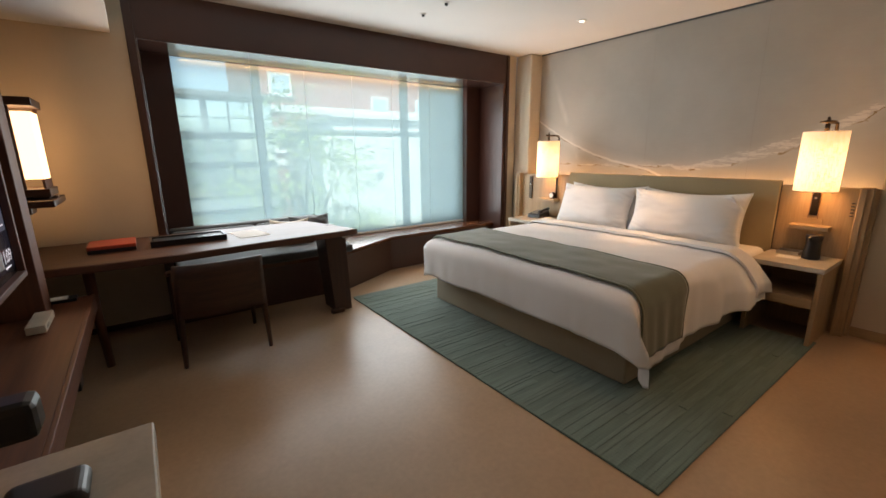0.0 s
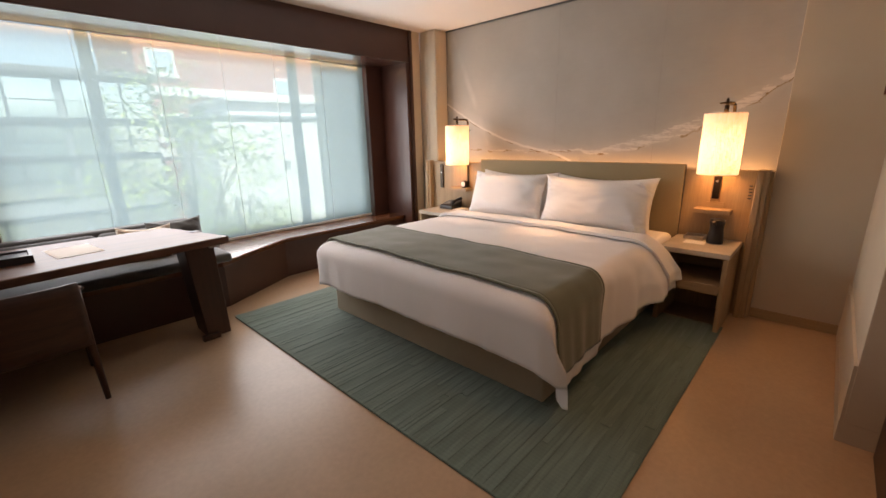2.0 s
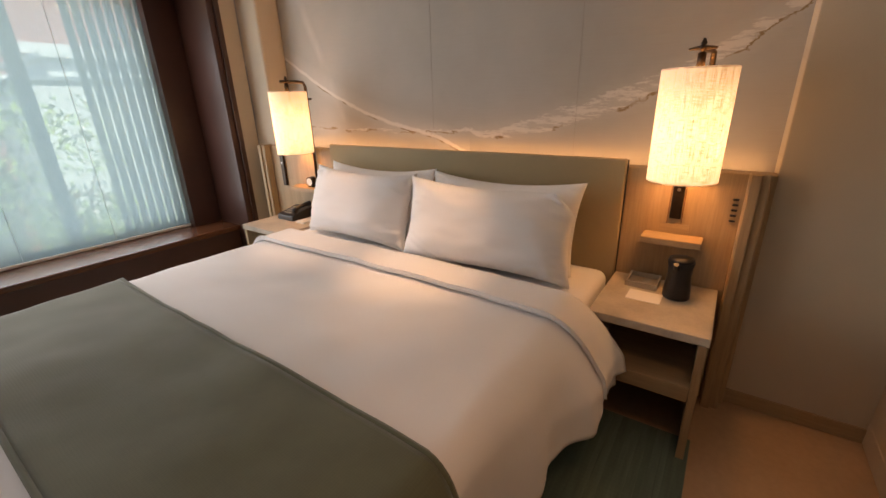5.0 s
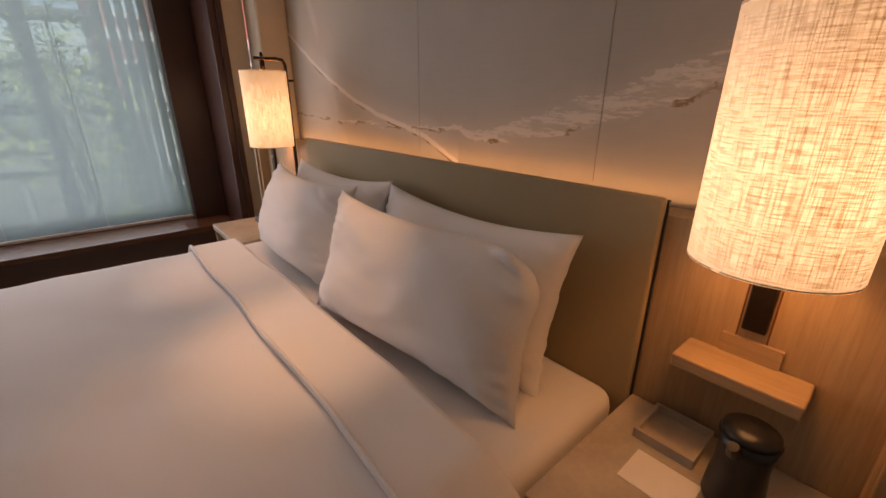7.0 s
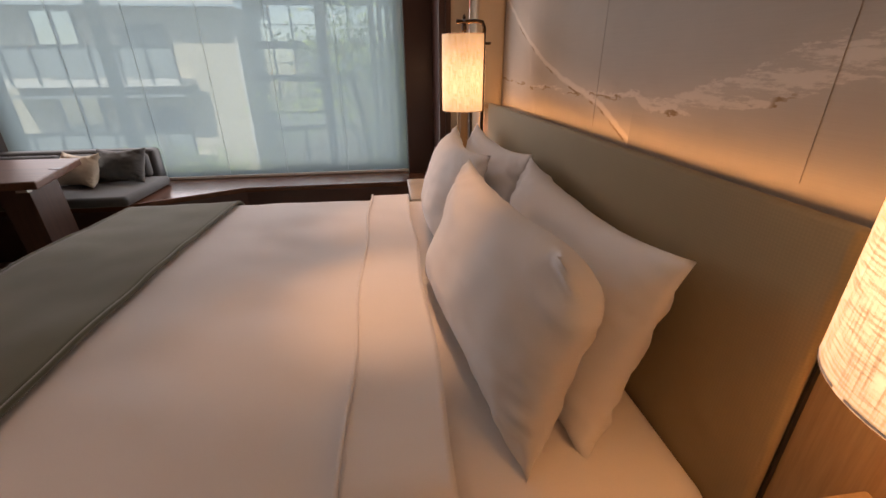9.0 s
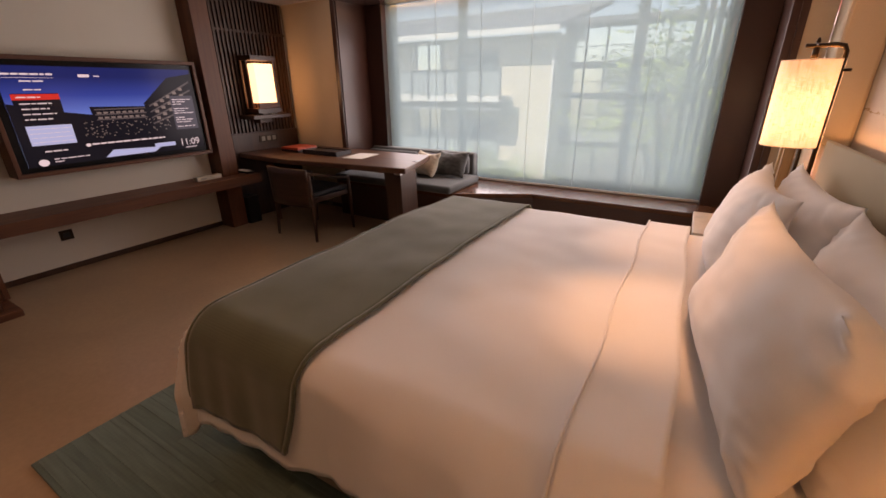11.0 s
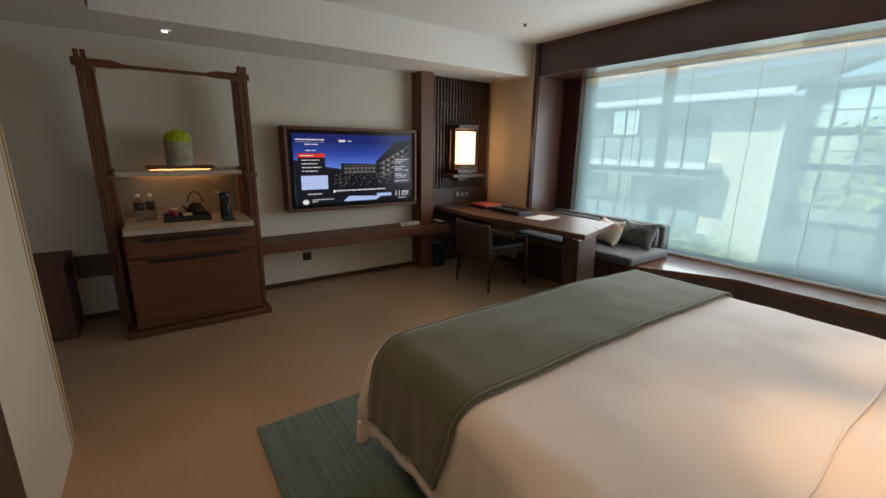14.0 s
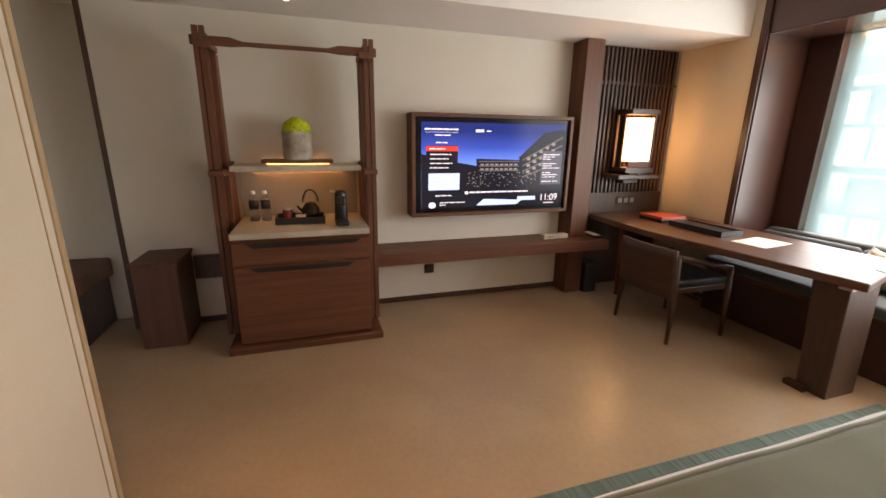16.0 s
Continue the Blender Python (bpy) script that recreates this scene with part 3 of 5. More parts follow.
bevelled(solo("window_head_panel", bm_box(0.812, 4.498, 4.833, 5.338, 2.152, 2.1598), M["lacquer"], "polished dark underside of the window head", "window surround", kind=S), 0.002)
door = thing("door_1", (2.98, 0.80, 0.0), "dark wooden closet door set in the beige panel", "door", kind=S)
bevelled(part("leaf", bm_box(2.60, 3.36, 0.766, 0.80, 0.005, 2.10), M["dark_z"], door), 0.003)
part("pull", bm_rod([(2.70, 0.80, 1.0), (2.70, 0.83, 1.0), (2.70, 0.83, 1.2), (2.70, 0.80, 1.2)], 0.008, 8), M["bronze"], door, "bronze pull")

for nm, box in (("west", (0.70, 0.86, 5.4, 5.8, -0.4, 2.30)), ("east", (4.46, 4.62, 5.4, 5.8, -0.4, 2.30)), ("head", (0.70, 4.62, 5.362, 5.8, 2.30, CEIL + 0.12)), ("sill", (0.86, 4.46, 5.402, 5.8, -0.4, 0.34))):
    bevelled(solo("window_reveal_" + nm, bm_box(*box), M["outgrey"], "grey outer reveal of the window wall", "window surround", kind=S), 0.003)
win = thing("window_1", (2.65, 5.70, 0.34), "wide fixed window with grey mullions behind a sheer blind", "window", kind=S)
for x0, x1 in ((0.862, 0.90), (1.75, 1.83), (3.53, 3.61), (4.42, 4.458)):
    bevelled(part("mullion", bm_box(x0, x1, 5.66, 5.74, 0.341, 2.298), M["outgrey"], win), 0.004)
for x0, x1 in ((0.90, 1.75), (1.83, 3.53), (3.61, 4.42)):
    for z0, z1 in ((0.341, 0.38), (2.26, 2.298)):
        part("window_rail", bm_box(x0, x1, 5.67, 5.73, z0, z1), M["outgrey"], win)
    pane = part("pane", bm_box(x0, x1, 5.692, 5.704, 0.38, 2.26), M["glass"], win)
    pane.visible_shadow = False
screen_ = thing("outdoor_screen", (4.4, 5.95, 0.0), "pale upright boards of an outdoor screen with narrow gaps", "screen")
for k in range(11):
    part("board", bm_box(3.98 + 0.073 * k, 4.030 + 0.073 * k, 5.935, 5.965, -0.2, 2.55), M["outwhite"], screen_)
for z in (-0.1, 2.48):
    part("rail", bm_box(3.98, 4.79, 5.966, 5.99, z, z + 0.05), M["outgrey"], screen_)
part("foot", bm_box(3.98, 4.79, 5.93, 5.99, -3.5, -0.2), M["outgrey"], screen_)

blind = thing("roller_blind", (2.65, 5.34, 0.402), "sheer white roller blind let down, with fine vertical seams", "blind")
part("cloth", bm_box(1.034, 4.266, 5.340, 5.342, 0.424, 2.150), M["blind"], blind)
bevelled(part("bottom_bar", bm_box(1.034, 4.266, 5.330, 5.352, 0.402, 0.423), M["paper"], blind, "pale bottom bar"), 0.004)
for x in (1.67, 2.18, 2.70, 3.19, 3.72):
    part("seam", bm_box(x, x + 0.0025, 5.337, 5.3395, 0.424, 2.150), M["rail"], blind)

# ---- bedroom things: the bed end ----
BY = 2.91          # middle of the bed
bevelled(solo("bed_wall_cladding", bm_box(4.68, 4.76, 1.40, 4.72, 0, 1.062), M["oak_z"], "pale wooden wall cladding behind bed and nightstands", "cladding", kind=S), 0.004)
for y0, y1, tag in ((1.42, 1.49, "south"), (4.62, 4.69, "north")):
    bevelled(solo("cladding_post_" + tag, bm_box(4.625, 4.70, y0, y1, 0, 1.072), M["oak_z"], "pale wooden end post of the cladding", "cladding", kind=S), 0.006)
    bevelled(solo("cladding_post_strip_" + tag, bm_box(4.612, 4.625, (y0 + y1) / 2 - 0.004, (y0 + y1) / 2 + 0.03, 0, 1.070), M["oak_z"], "narrow raised strip on the end post", "trim", kind=S), 0.003)
for y in (1.69, 1.745):
    solo("cladding_groove", bm_box(4.6788, 4.6802, y, y + 0.003, 0.80, 1.06), M["walnut_z"], "fine vertical groove line in the cladding", "trim", kind=S)

headboard = thing("headboard", (4.69, BY, 0.0), "beige padded headboard with soft edges on pale wooden cladding", "headboard")
part("panel", bm_box(4.655, 4.679, 1.935, 3.885, 0.10, 1.10, 0.010, 3), M["hb"], headboard, smooth=True)
# the shadow beside the headboard is drawn as a thin black strip
part("side_seam", bm_box(4.672, 4.6795, 1.930, 1.9345, 0.10, 1.095), M["black"], headboard, "black strip for the shadow seam")

bed = thing("bed", (3.7, BY, 0.0), "large made bed with a white duvet over a beige base", "bed")
part("base", bm_box(2.765, 4.65, 2.005, 3.87, 0.011, 0.27, 0.015, 3), M["base"], bed, "beige upholstered base", smooth=True)
part("mattress", bm_box(2.74, 4.65, 1.955, 3.865, 0.271, 0.575, 0.05, 4), M["linen"], bed, "mattress under a white fitted sheet", smooth=True)


def roll(d, r, flare):
    """How far out and down a sheet goes, d past the edge it bends over."""
    if d <= 0:
        return 0.0, 0.0
    q = r * math.pi / 2
    if d < q:
        return r * math.sin(d / r), r * (1 - math.cos(d / r))
    return r + flare * (d - q), r + (d - q) * (1 - 0.3 * flare)


HALF = 0.88        # half the flat width of the bedding


def drape(x, lat, top, grow=0.0, wave=0.016):
    """A point of the bedding: x runs from the head to past the foot edge, lat across the bed."""
    foot, half, r = 2.735, HALF, 0.105
    ox, dx = roll(foot - x, r, 0.02)
    side = 1 if lat >= 0 else -1
    oy, dy = roll(abs(lat) - half, r, 0.07)
    drop = max(dx, dy) + (0.05 if lat < 0 else 0.02) * min(1.0, min(dx, dy) / 0.13) ** 0.8
    ox *= 1 - 0.30 * min(1.0, dy / 0.3)
    oy += (0.06 if lat < 0 else 0.0) * min(1.0, min(dx, dy) / 0.25)
    head = min(1.0, max(0.0, (x - 3.45) / 0.5))
    oy += (0.11 if lat < 0 else 0.03) * head * min(1.0, dy / 0.2)
    f1 = noise.noise(Vector((x * 4.2, side * 3.0, 1.7))) + 0.5 * noise.noise(Vector((x * 11.0, side * 5.0, 4.2)))
    f2 = 0.30 * noise.noise(Vector((lat * 3.0, 8.1, 2.0))) + 0.28 * noise.noise(Vector((lat * 8.0 + 0.8 * dx, 2.2, 7.0))) + 0.10 * noise.noise(Vector((lat * 19.0, 3.0 * dx, 5.0)))
    low = min(1.0, drop / 0.3)
    tx, ty = min(1.0, dx / 0.1), min(1.0, dy / 0.1)
    px = max(x, foot) - ox - tx * (wave * 2.0 * f2 * low + grow)
    py = BY + side * (min(abs(lat), half) + oy + ty * (wave * (2.0 + 1.6 * head) * f1 * low + grow))
    puff = 0.004 * noise.noise(Vector((x * 3.5 + lat * 6.0, lat * 2.0 - x * 5.0, 9.0))) + 0.010 * noise.noise(Vector((x * 2.2, lat * 2.2, 0.3))) + 0.004 * noise.noise(Vector((x * 7, lat * 5, 5.0)))
    crown = 0.014 * (1 - lat**2) if abs(lat) < 1.0 else 0
    return Vector((px, py, max(0.03, top + crown + puff * (1 - low) - drop + grow * (1 - max(tx, ty)))))


def sheet_bm(x0, x1, w0, w1, top, grow, nu, nv, thick, edge=None, wave=0.016):
    """A cloth between x0 (head side) and x1, reaching w0 to w1 across: an upper and a lower face joined round the hem."""
    bm = bmesh.new()
    rows = []
    for g in (grow, grow - thick):
        def at(u, v):
            x, lat = x0 + (x1 - x0) * u, w0 + (w1 - w0) * v
            if edge:
                x, lat = edge(x, lat, u, v)
            return drape(x, lat, top, g, wave)

        rows.append([[bm.verts.new(at(i / nu, j / nv)) for j in range(nv + 1)] for i in range(nu + 1)])
    for n_, vs in enumerate(rows):
        for i in range(nu):
            for j in range(nv):
                q = (vs[i][j], vs[i + 1][j], vs[i + 1][j + 1], vs[i][j + 1])
                bm.faces.new(q[::-1] if n_ else q)
    hem = [(i, 0) for i in range(nu)] + [(nu, j) for j in range(nv)] + [(i, nv) for i in range(nu, 0, -1)] + [(0, j) for j in range(nv, 0, -1)]
    for (i, j), (k, m) in zip(hem, hem[1:] + hem[:1]):
        bm.faces.new((rows[0][i][j], rows[0][k][m], rows[1][k][m], rows[1][i][j]))
    bmesh.ops.recalc_face_normals(bm, faces=bm.faces)
    return bm


def duvet_edge(x, lat, u, v):
    # on the open side the hem rises towards the head end
    if lat < -HALF:
        lat = -HALF + (lat + HALF) * (1 - 0.26 * min(1.0, max(0.0, (x - 3.15) / 0.8)))
    hang = 0.50 if lat < 0 else 0.385
    a, b = max(0.0, 2.735 - x) / 0.41, max(0.0, abs(lat) - HALF) / hang
    k = (a**6 + b**6) ** (1 / 6)
    if a > 0 and b > 0 and k > 1:      # the corner of the cloth is rounded
        x, lat = 2.735 - a / k * 0.41, math.copysign(HALF + b / k * hang, lat)
    return x + 0.006 * math.sin(lat * 9), lat


part("duvet", sheet_bm(4.16, 2.35, -1.38, 1.24, 0.595, 0.0, 84, 120, 0.012, duvet_edge, 0.020), M["linen"], bed, "white cotton duvet with soft creases", smooth=True)
part("duvet_fold", sheet_bm(4.19, 3.985, -1.33, 1.21, 0.612, 0.012, 14, 120, 0.016, duvet_edge, 0.020), M["linen"], bed, "folded-back top band", smooth=True)
part("piping", sheet_bm(3.991, 3.983, -1.32, 1.20, 0.622, 0.010, 1, 110, 0.006, duvet_edge, 0.020), M["linen"], bed, smooth=True)

def throw_edge(x, lat, u, v):
    hang = min(1.0, max(0.0, (-lat - 0.9) / 0.4))
    return x - 0.045 * (1 - v) - 0.075 * hang**1.3 + 0.008 * math.sin(v * 7.0), lat


runner = thing("bed_runner", (3.04, BY, 0.5), "olive green wool runner laid across the foot of the bed", "blanket")
part("cloth", sheet_bm(3.275, 2.745, -1.31, 1.19, 0.606, 0.013, 26, 120, 0.010, throw_edge, 0.018), M["throw"], runner, smooth=True)
for x0, x1 in ((3.286, 3.272), (2.748, 2.734)):
    part("hem", sheet_bm(x0, x1, -1.31, 1.19, 0.606, 0.016, 1, 120, 0.012, throw_edge, 0.018), M["throw"], runner, smooth=True)


def pillow_bm(w, h, t, seed, ear=0.0):
    """A standing pillow round its own middle: width along y, height along z."""
    def face(sgn):
        def at(u, v):
            a, c = 2 * u - 1, 2 * v - 1
            ey, ez = 1 - 0.070 * (1 - c * c) * abs(a) ** 3, 1 - 0.09 * (1 - a * a) * abs(c) ** 3
            full = max(0.0, (1 - abs(a) ** 3.0)) ** 0.6 * max(0.0, (1 - abs(c) ** 3.0)) ** 0.6
            edge = min(1.0, full * 4)
            wr = noise.noise(Vector((a * 4 + seed, c * 4, sgn))) * 0.005 * edge + noise.noise(Vector((a * 1.7, c * 1.7 + seed, 3 + sgn))) * 0.012 * full
            fold = max(0.0, abs(a) + 0.8 * abs(c) - 0.95)
            wr += 0.026 * fold * noise.noise(Vector((9 * (a * c) + seed, 5 * (a - c), sgn))) * edge
            # the loose end of the case crumples and its upper corner folds in
            end = max(0.0, -a - 0.62) / 0.38
            wr += end * edge * (0.007 * noise.noise(Vector((5 * a + seed, 3 * c, 2 * sgn))) + 0.003 * noise.noise(Vector((14 * a, 11 * c + seed, sgn))))
            ear_ = ear * max(0.0, c - a - 1.45) / 0.55
            ey, ez = ey * (1 - 0.25 * ear_), ez * (1 - 0.14 * ear_)
            bend = -0.07 * ear_**1.5 + 0.018 * math.sin(a * 2.2 + seed) * (0.3 + 0.7 * abs(c)) + 0.02 * abs(a) ** 3 * c
            sag = 0.02 * (a * a - 0.4) * (1 if c > 0 else 0.4) * c
            return Vector((sgn * (t / 2 * full * (1.12 - 0.20 * c) + wr) + bend, w / 2 * a * ey, h / 2 * c * ez + sag))
        return at
    bm = bm_grid(64, 44, face(1))
    bm_grid(64, 44, face(-1), bm)
    bmesh.ops.remove_doubles(bm, verts=bm.verts, dist=0.0004)
    bmesh.ops.recalc_face_normals(bm, faces=bm.faces)
    return bm


def pillow(x, y, z, lean, yaw, w, h, t, seed, label, tilt=0, ear=0.0):
    bm = pillow_bm(w, h, t, seed, ear)
    bm.transform(pose(x, y, z, tilt, lean, yaw))
    th = thing("pillow", (x, y, 0.585), label, "pillow", "pillows on the bed")
    part("case", bm, M["linen"], th, smooth=True)
    return th


pillow(4.525, 2.503, 0.770, 11, 0, 0.86, 0.44, 0.17, 1.0, "white cotton pillow standing against the headboard")
pillow(4.525, 3.34, 0.775, 11, 0, 0.84, 0.45, 0.17, 2.3, "white cotton pillow standing against the headboard")
pillow(4.345, 2.485, 0.785, 14, 4, 0.88, 0.42, 0.18, 3.1, "plump white cotton pillow propped in front of another", ear=1.0)
pillow(4.375, 3.365, 0.790, 14, -1, 0.83, 0.42, 0.18, 4.7, "plump white cotton pillow propped in front of another")

# rug with cut ridges
rug = thing("rug", (3.3, 2.93, 0.0), "teal green rug with irregular cut ridges under the bed", "rug")
bevelled(part("ground_weave", bm_box(2.15, 4.35, 1.50, 4.36, 0.0, 0.010), M["rug"], rug), 0.004)
rng_r = random.Random(5)
bm = bmesh.new()
yy = 1.52
while yy < 4.34:
    w = rng_r.choice((0.02, 0.03, 0.045))
    x = 2.155
    while x < 4.0:
        ln = rng_r.uniform(0.25, 1.5)
        if rng_r.random() < 0.72:
            bm_box(x, min(x + ln, 4.34), yy, yy + w, 0.0095, 0.0095 + rng_r.uniform(0.0012, 0.0032), bm=bm)
        x += ln + rng_r.uniform(0.0, 0.25)
    yy += w + rng_r.uniform(0.002, 0.006)
tagged(part("ridge", bm, M["ridge"], rug, "raised pile ridges"), kind="stuff")


def nightstand(y0, y1, label):
    x0, x1 = 4.22, 4.678
    th = thing("nightstand", ((x0 + x1) / 2, (y0 + y1) / 2, 0.0), label, "nightstand", "nightstands beside the bed")
    bevelled(part("top", bm_box(x0 - 0.006, x1, y0 - 0.006, y1 + 0.006, 0.525, 0.56), M["stone"], th, "pale beige stone top"), 0.004)
    for a, b in ((y0, y0 + 0.028), (y1 - 0.028, y1)):
        bevelled(part("side_panel", bm_box(x0, x1, a, b, 0.0, 0.524), M["oak_z"], th), 0.003)
    bevelled(part("shelf", bm_box(x0 + 0.004, x1, y0 + 0.0285, y1 - 0.0285, 0.27, 0.335), M["oak_y"], th), 0.003)
    part("back_panel", bm_box(x1 - 0.012, x1, y0 + 0.029, y1 - 0.029, 0.336, 0.524), M["oak_y"], th)
    return th


nightstand(1.515, 1.925, "pale oak nightstand with a stone top and an open shelf")
nightstand(3.925, 4.40, "pale oak nightstand with a stone top on the window side")


def wall_shelf(y0, y1, label):
    th = thing("wall_shelf", (4.64, (y0 + y1) / 2, 0.755), label, "shelf", "small bedside wall shelves")
    bevelled(part("board", bm_box(4.575, 4.679, y0, y1, 0.755, 0.786), M["oak_y"], th), 0.004)
    part("back_strip", bm_box(4.669, 4.679, y0 + 0.06, y1 - 0.06, 0.787, 0.83), M["oak_y"], th)


wall_shelf(1.60, 1.83, "small pale oak wall shelf above the nightstand")
wall_shelf(4.02, 4.28, "small pale oak wall shelf holding a clock")


def bedside_lamp(y, pole_to, off, label):
    th = thing("wall_lamp", (4.56, y, 1.04), label, "lamp", "bedside wall lamps")
    seg, zs = 48, (1.04, 1.045, 1.16, 1.28, 1.40, 1.445, 1.45)
    bm = bmesh.new()
    for r in (0.125, 0.122):
        rings = [[bm.verts.new((4.56 + r * math.cos(2 * math.pi * j / seg), y + r * math.sin(2 * math.pi * j / seg), z)) for j in range(seg)] for z in zs]
        for a, b in zip(rings, rings[1:]):
            for j in range(seg):
                q = (a[j], a[(j + 1) % seg], b[(j + 1) % seg], b[j])
                bm.faces.new(q if r > 0.124 else q[::-1])
    shade = part("shade", bm, M["shade"], th, "glowing cream slub-woven drum shade", smooth=True)
    for z in (1.042, 1.447):
        ring = bmesh.new()
        bm_rod([(4.56 + 0.1235 * math.cos(a), y + 0.1235 * math.sin(a), z) for a in [2 * math.pi * i / 40 for i in range(41)]], 0.0022, 6, ring)
        part("shade_ring", ring, M["cream"], shade)
    px, py = 4.662, y + off
    arm = [(px, py, pole_to), (px, py, 1.48), (px - 0.012, py, 1.505), (px - 0.04, py + 0.3 * (y - py), 1.512), (4.56, y, 1.512), (4.515, y, 1.514)]
    part("arm", bm_rod(arm, 0.0105, 8), M["bronze"], th, "dark bronze bent arm", smooth=True)
    part("finial", bm_lathe(4.56, y, [(0.014, 1.445), (0.014, 1.50), (0.006, 1.503), (0.006, 1.525), (0.011, 1.53), (0.004, 1.548)], 14), M["bronze"], th, smooth=True)
    part("crossbar", bm_rod([(4.56, y - 0.045, 1.514), (4.56, y, 1.518), (4.56, y + 0.045, 1.514)], [0.004, 0.009, 0.004], 8), M["bronze"], th)
    part("bulb", bm_lathe(4.56, y, [(0.012, 1.16), (0.03, 1.20), (0.028, 1.23), (0.012, 1.28), (0.012, 1.445)], 16), M["led"], th, smooth=True).visible_shadow = False
    for z in (1.10,) if pole_to > 1 else (0.84, 1.40):
        part("wall_clip", bm_rod([(px, py, z), (4.70, py, z)], 0.007, 8), M["bronze"], th)


bedside_lamp(1.71, 1.06, -0.03, "lit cream drum wall lamp on a dark bronze arm")
bedside_lamp(4.13, 0.79, -0.065, "lit cream drum wall lamp on a tall bronze arm")


def wall_plate(y, z0, z1, label):
    th = thing("reading_light", (4.69, y, z0), label, "light fitting", "bedside switch plates")
    bevelled(part("plate", bm_box(4.662, 4.679, y - 0.022, y + 0.022, z0, z1), M["bronze"], th), 0.004)
    part("button", bm_rod([(4.658, y, (z0 + z1) / 2 + 0.04), (4.664, y, (z0 + z1) / 2 + 0.04)], 0.007, 12), M["steel"], th, "small steel button")


wall_plate(1.718, 0.855, 1.03, "dark bronze switch plate under the lamp")
wall_plate(4.47, 0.76, 1.035, "tall dark bronze plate on the cladding")
for k in range(5):
    solo("side_switch", bm_box(4.672, 4.681, 1.505, 1.525, 0.955 - 0.022 * k, 0.962 - 0.022 * k), M["black"], "tiny dark switch mark on the pale cladding", "switch", "side switches")

# things on the nightstands and shelves
flask = thing("flask", (4.52, 1.655, 0.56), "matt black insulated water jug on the nightstand", "jug")
part("body", bm_lathe(4.52, 1.655, [(0.050, 0.56), (0.052, 0.565), (0.050, 0.60), (0.044, 0.66), (0.045, 0.69), (0.050, 0.72)], 28), M["black"], flask, smooth=True)
part("lid", bm_lathe(4.52, 1.655, [(0.048, 0.7205), (0.046, 0.732), (0.012, 0.735)], 28), M["black"], flask, "black lid", smooth=True)
part("spout", bm_rod([(4.475, 1.665, 0.70), (4.462, 1.668, 0.722)], [0.014, 0.010], 10), M["black"], flask)
solo("card", bm_box(4.40, 4.50, 1.70, 1.83, 0.5603, 0.5625), M["paper"], "white printed card lying on the nightstand", "card")
tray = thing("tray", (4.59, 1.80, 0.56), "small grey stone tray on the nightstand", "tray")
part("base", bm_box(4.53, 4.66, 1.73, 1.86, 0.5605, 0.565), M["stone"], tray)
for b in ((4.53, 4.66, 1.73, 1.738), (4.53, 4.66, 1.852, 1.86), (4.53, 4.538, 1.738, 1.852), (4.652, 4.66, 1.738, 1.852)):
    part("rim", bm_box(*b, 0.5651, 0.585), M["stone"], tray)
phone = thing("telephone", (4.52, 4.20, 0.56), "black desk telephone with its handset on the nightstand", "telephone")
bm = bm_prism([(4.44, 4.12), (4.62, 4.12), (4.62, 4.30), (4.44, 4.30)], 0.5605, 0.60, 0.006)
for v in bm.verts:
    if v.co.z > 0.58:
        v.co.z += (v.co.x - 4.44) * 0.22
part("body", bm, M["black"], phone, smooth=False)
part("handset", bm_rod([(4.47, 4.14, 0.628), (4.52, 4.14, 0.648), (4.57, 4.14, 0.660), (4.62, 4.14, 0.660)], [0.022, 0.014, 0.014, 0.022], 10), M["black"], phone, smooth=True)
for i in range(4):
    for j in range(3):
        part("key", bm_box(4.475 + i * 0.028, 4.492 + i * 0.028, 4.185 + j * 0.03, 4.205 + j * 0.03, 0.604 + i * 0.0062, 0.614 + i * 0.0062), M["grey"], phone)
solo("notepad", bm_box(4.44, 4.56, 4.00, 4.09, 0.5603, 0.572, 0.001), M["paper"], "white notepad lying beside the telephone", "notepad")
clock = thing("clock", (4.63, 4.10, 0.786), "small dark round clock on the wall shelf", "clock")
part("case", bm_rod([(4.615, 4.10, 0.826), (4.655, 4.10, 0.826)], 0.036, 24), M["bronze"], clock, smooth=False)
part("dial", bm_rod([(4.6125, 4.10, 0.826), (4.6148, 4.10, 0.826)], 0.028, 24), M["paper"], clock, "white dial")
part("foot", bm_box(4.615, 4.655, 4.08, 4.12, 0.7865, 0.797), M["bronze"], clock)

# ---- the television wall ----
tv = thing("television", (0.09, 2.945, 0.77), "wall-mounted television in a walnut box frame, switched on", "television")
Y0, Y1, Z0, Z1 = 2.245, 3.645, 0.768, 1.563
for b in ((Y0, Y1, Z1 - 0.028, Z1), (Y0, Y1, Z0, Z0 + 0.028)):
    bevelled(part("frame_rail", bm_box(0.0, 0.178, *b), M["walnut_y"], tv), 0.003)
for b in ((Y0, Y0 + 0.028), (Y1 - 0.028, Y1)):
    bevelled(part("frame_stile", bm_box(0.0, 0.1775, *b, Z0 + 0.0282, Z1 - 0.0282), M["walnut_z"], tv), 0.003)
part("body", bm_box(0.0, 0.150, Y0 + 0.0285, Y1 - 0.0285, Z0 + 0.0285, Z1 - 0.0285), M["bezel"], tv, "black glossy bezel")
A0, A1, B0, B1 = Y0 + 0.080, Y1 - 0.055, Z0 + 0.065, Z1 - 0.066
screen = part("screen", bm_box(0.1505, 0.152, A0, A1, B0, B1), M["sky"], tv, "lit screen with an evening picture and menus")


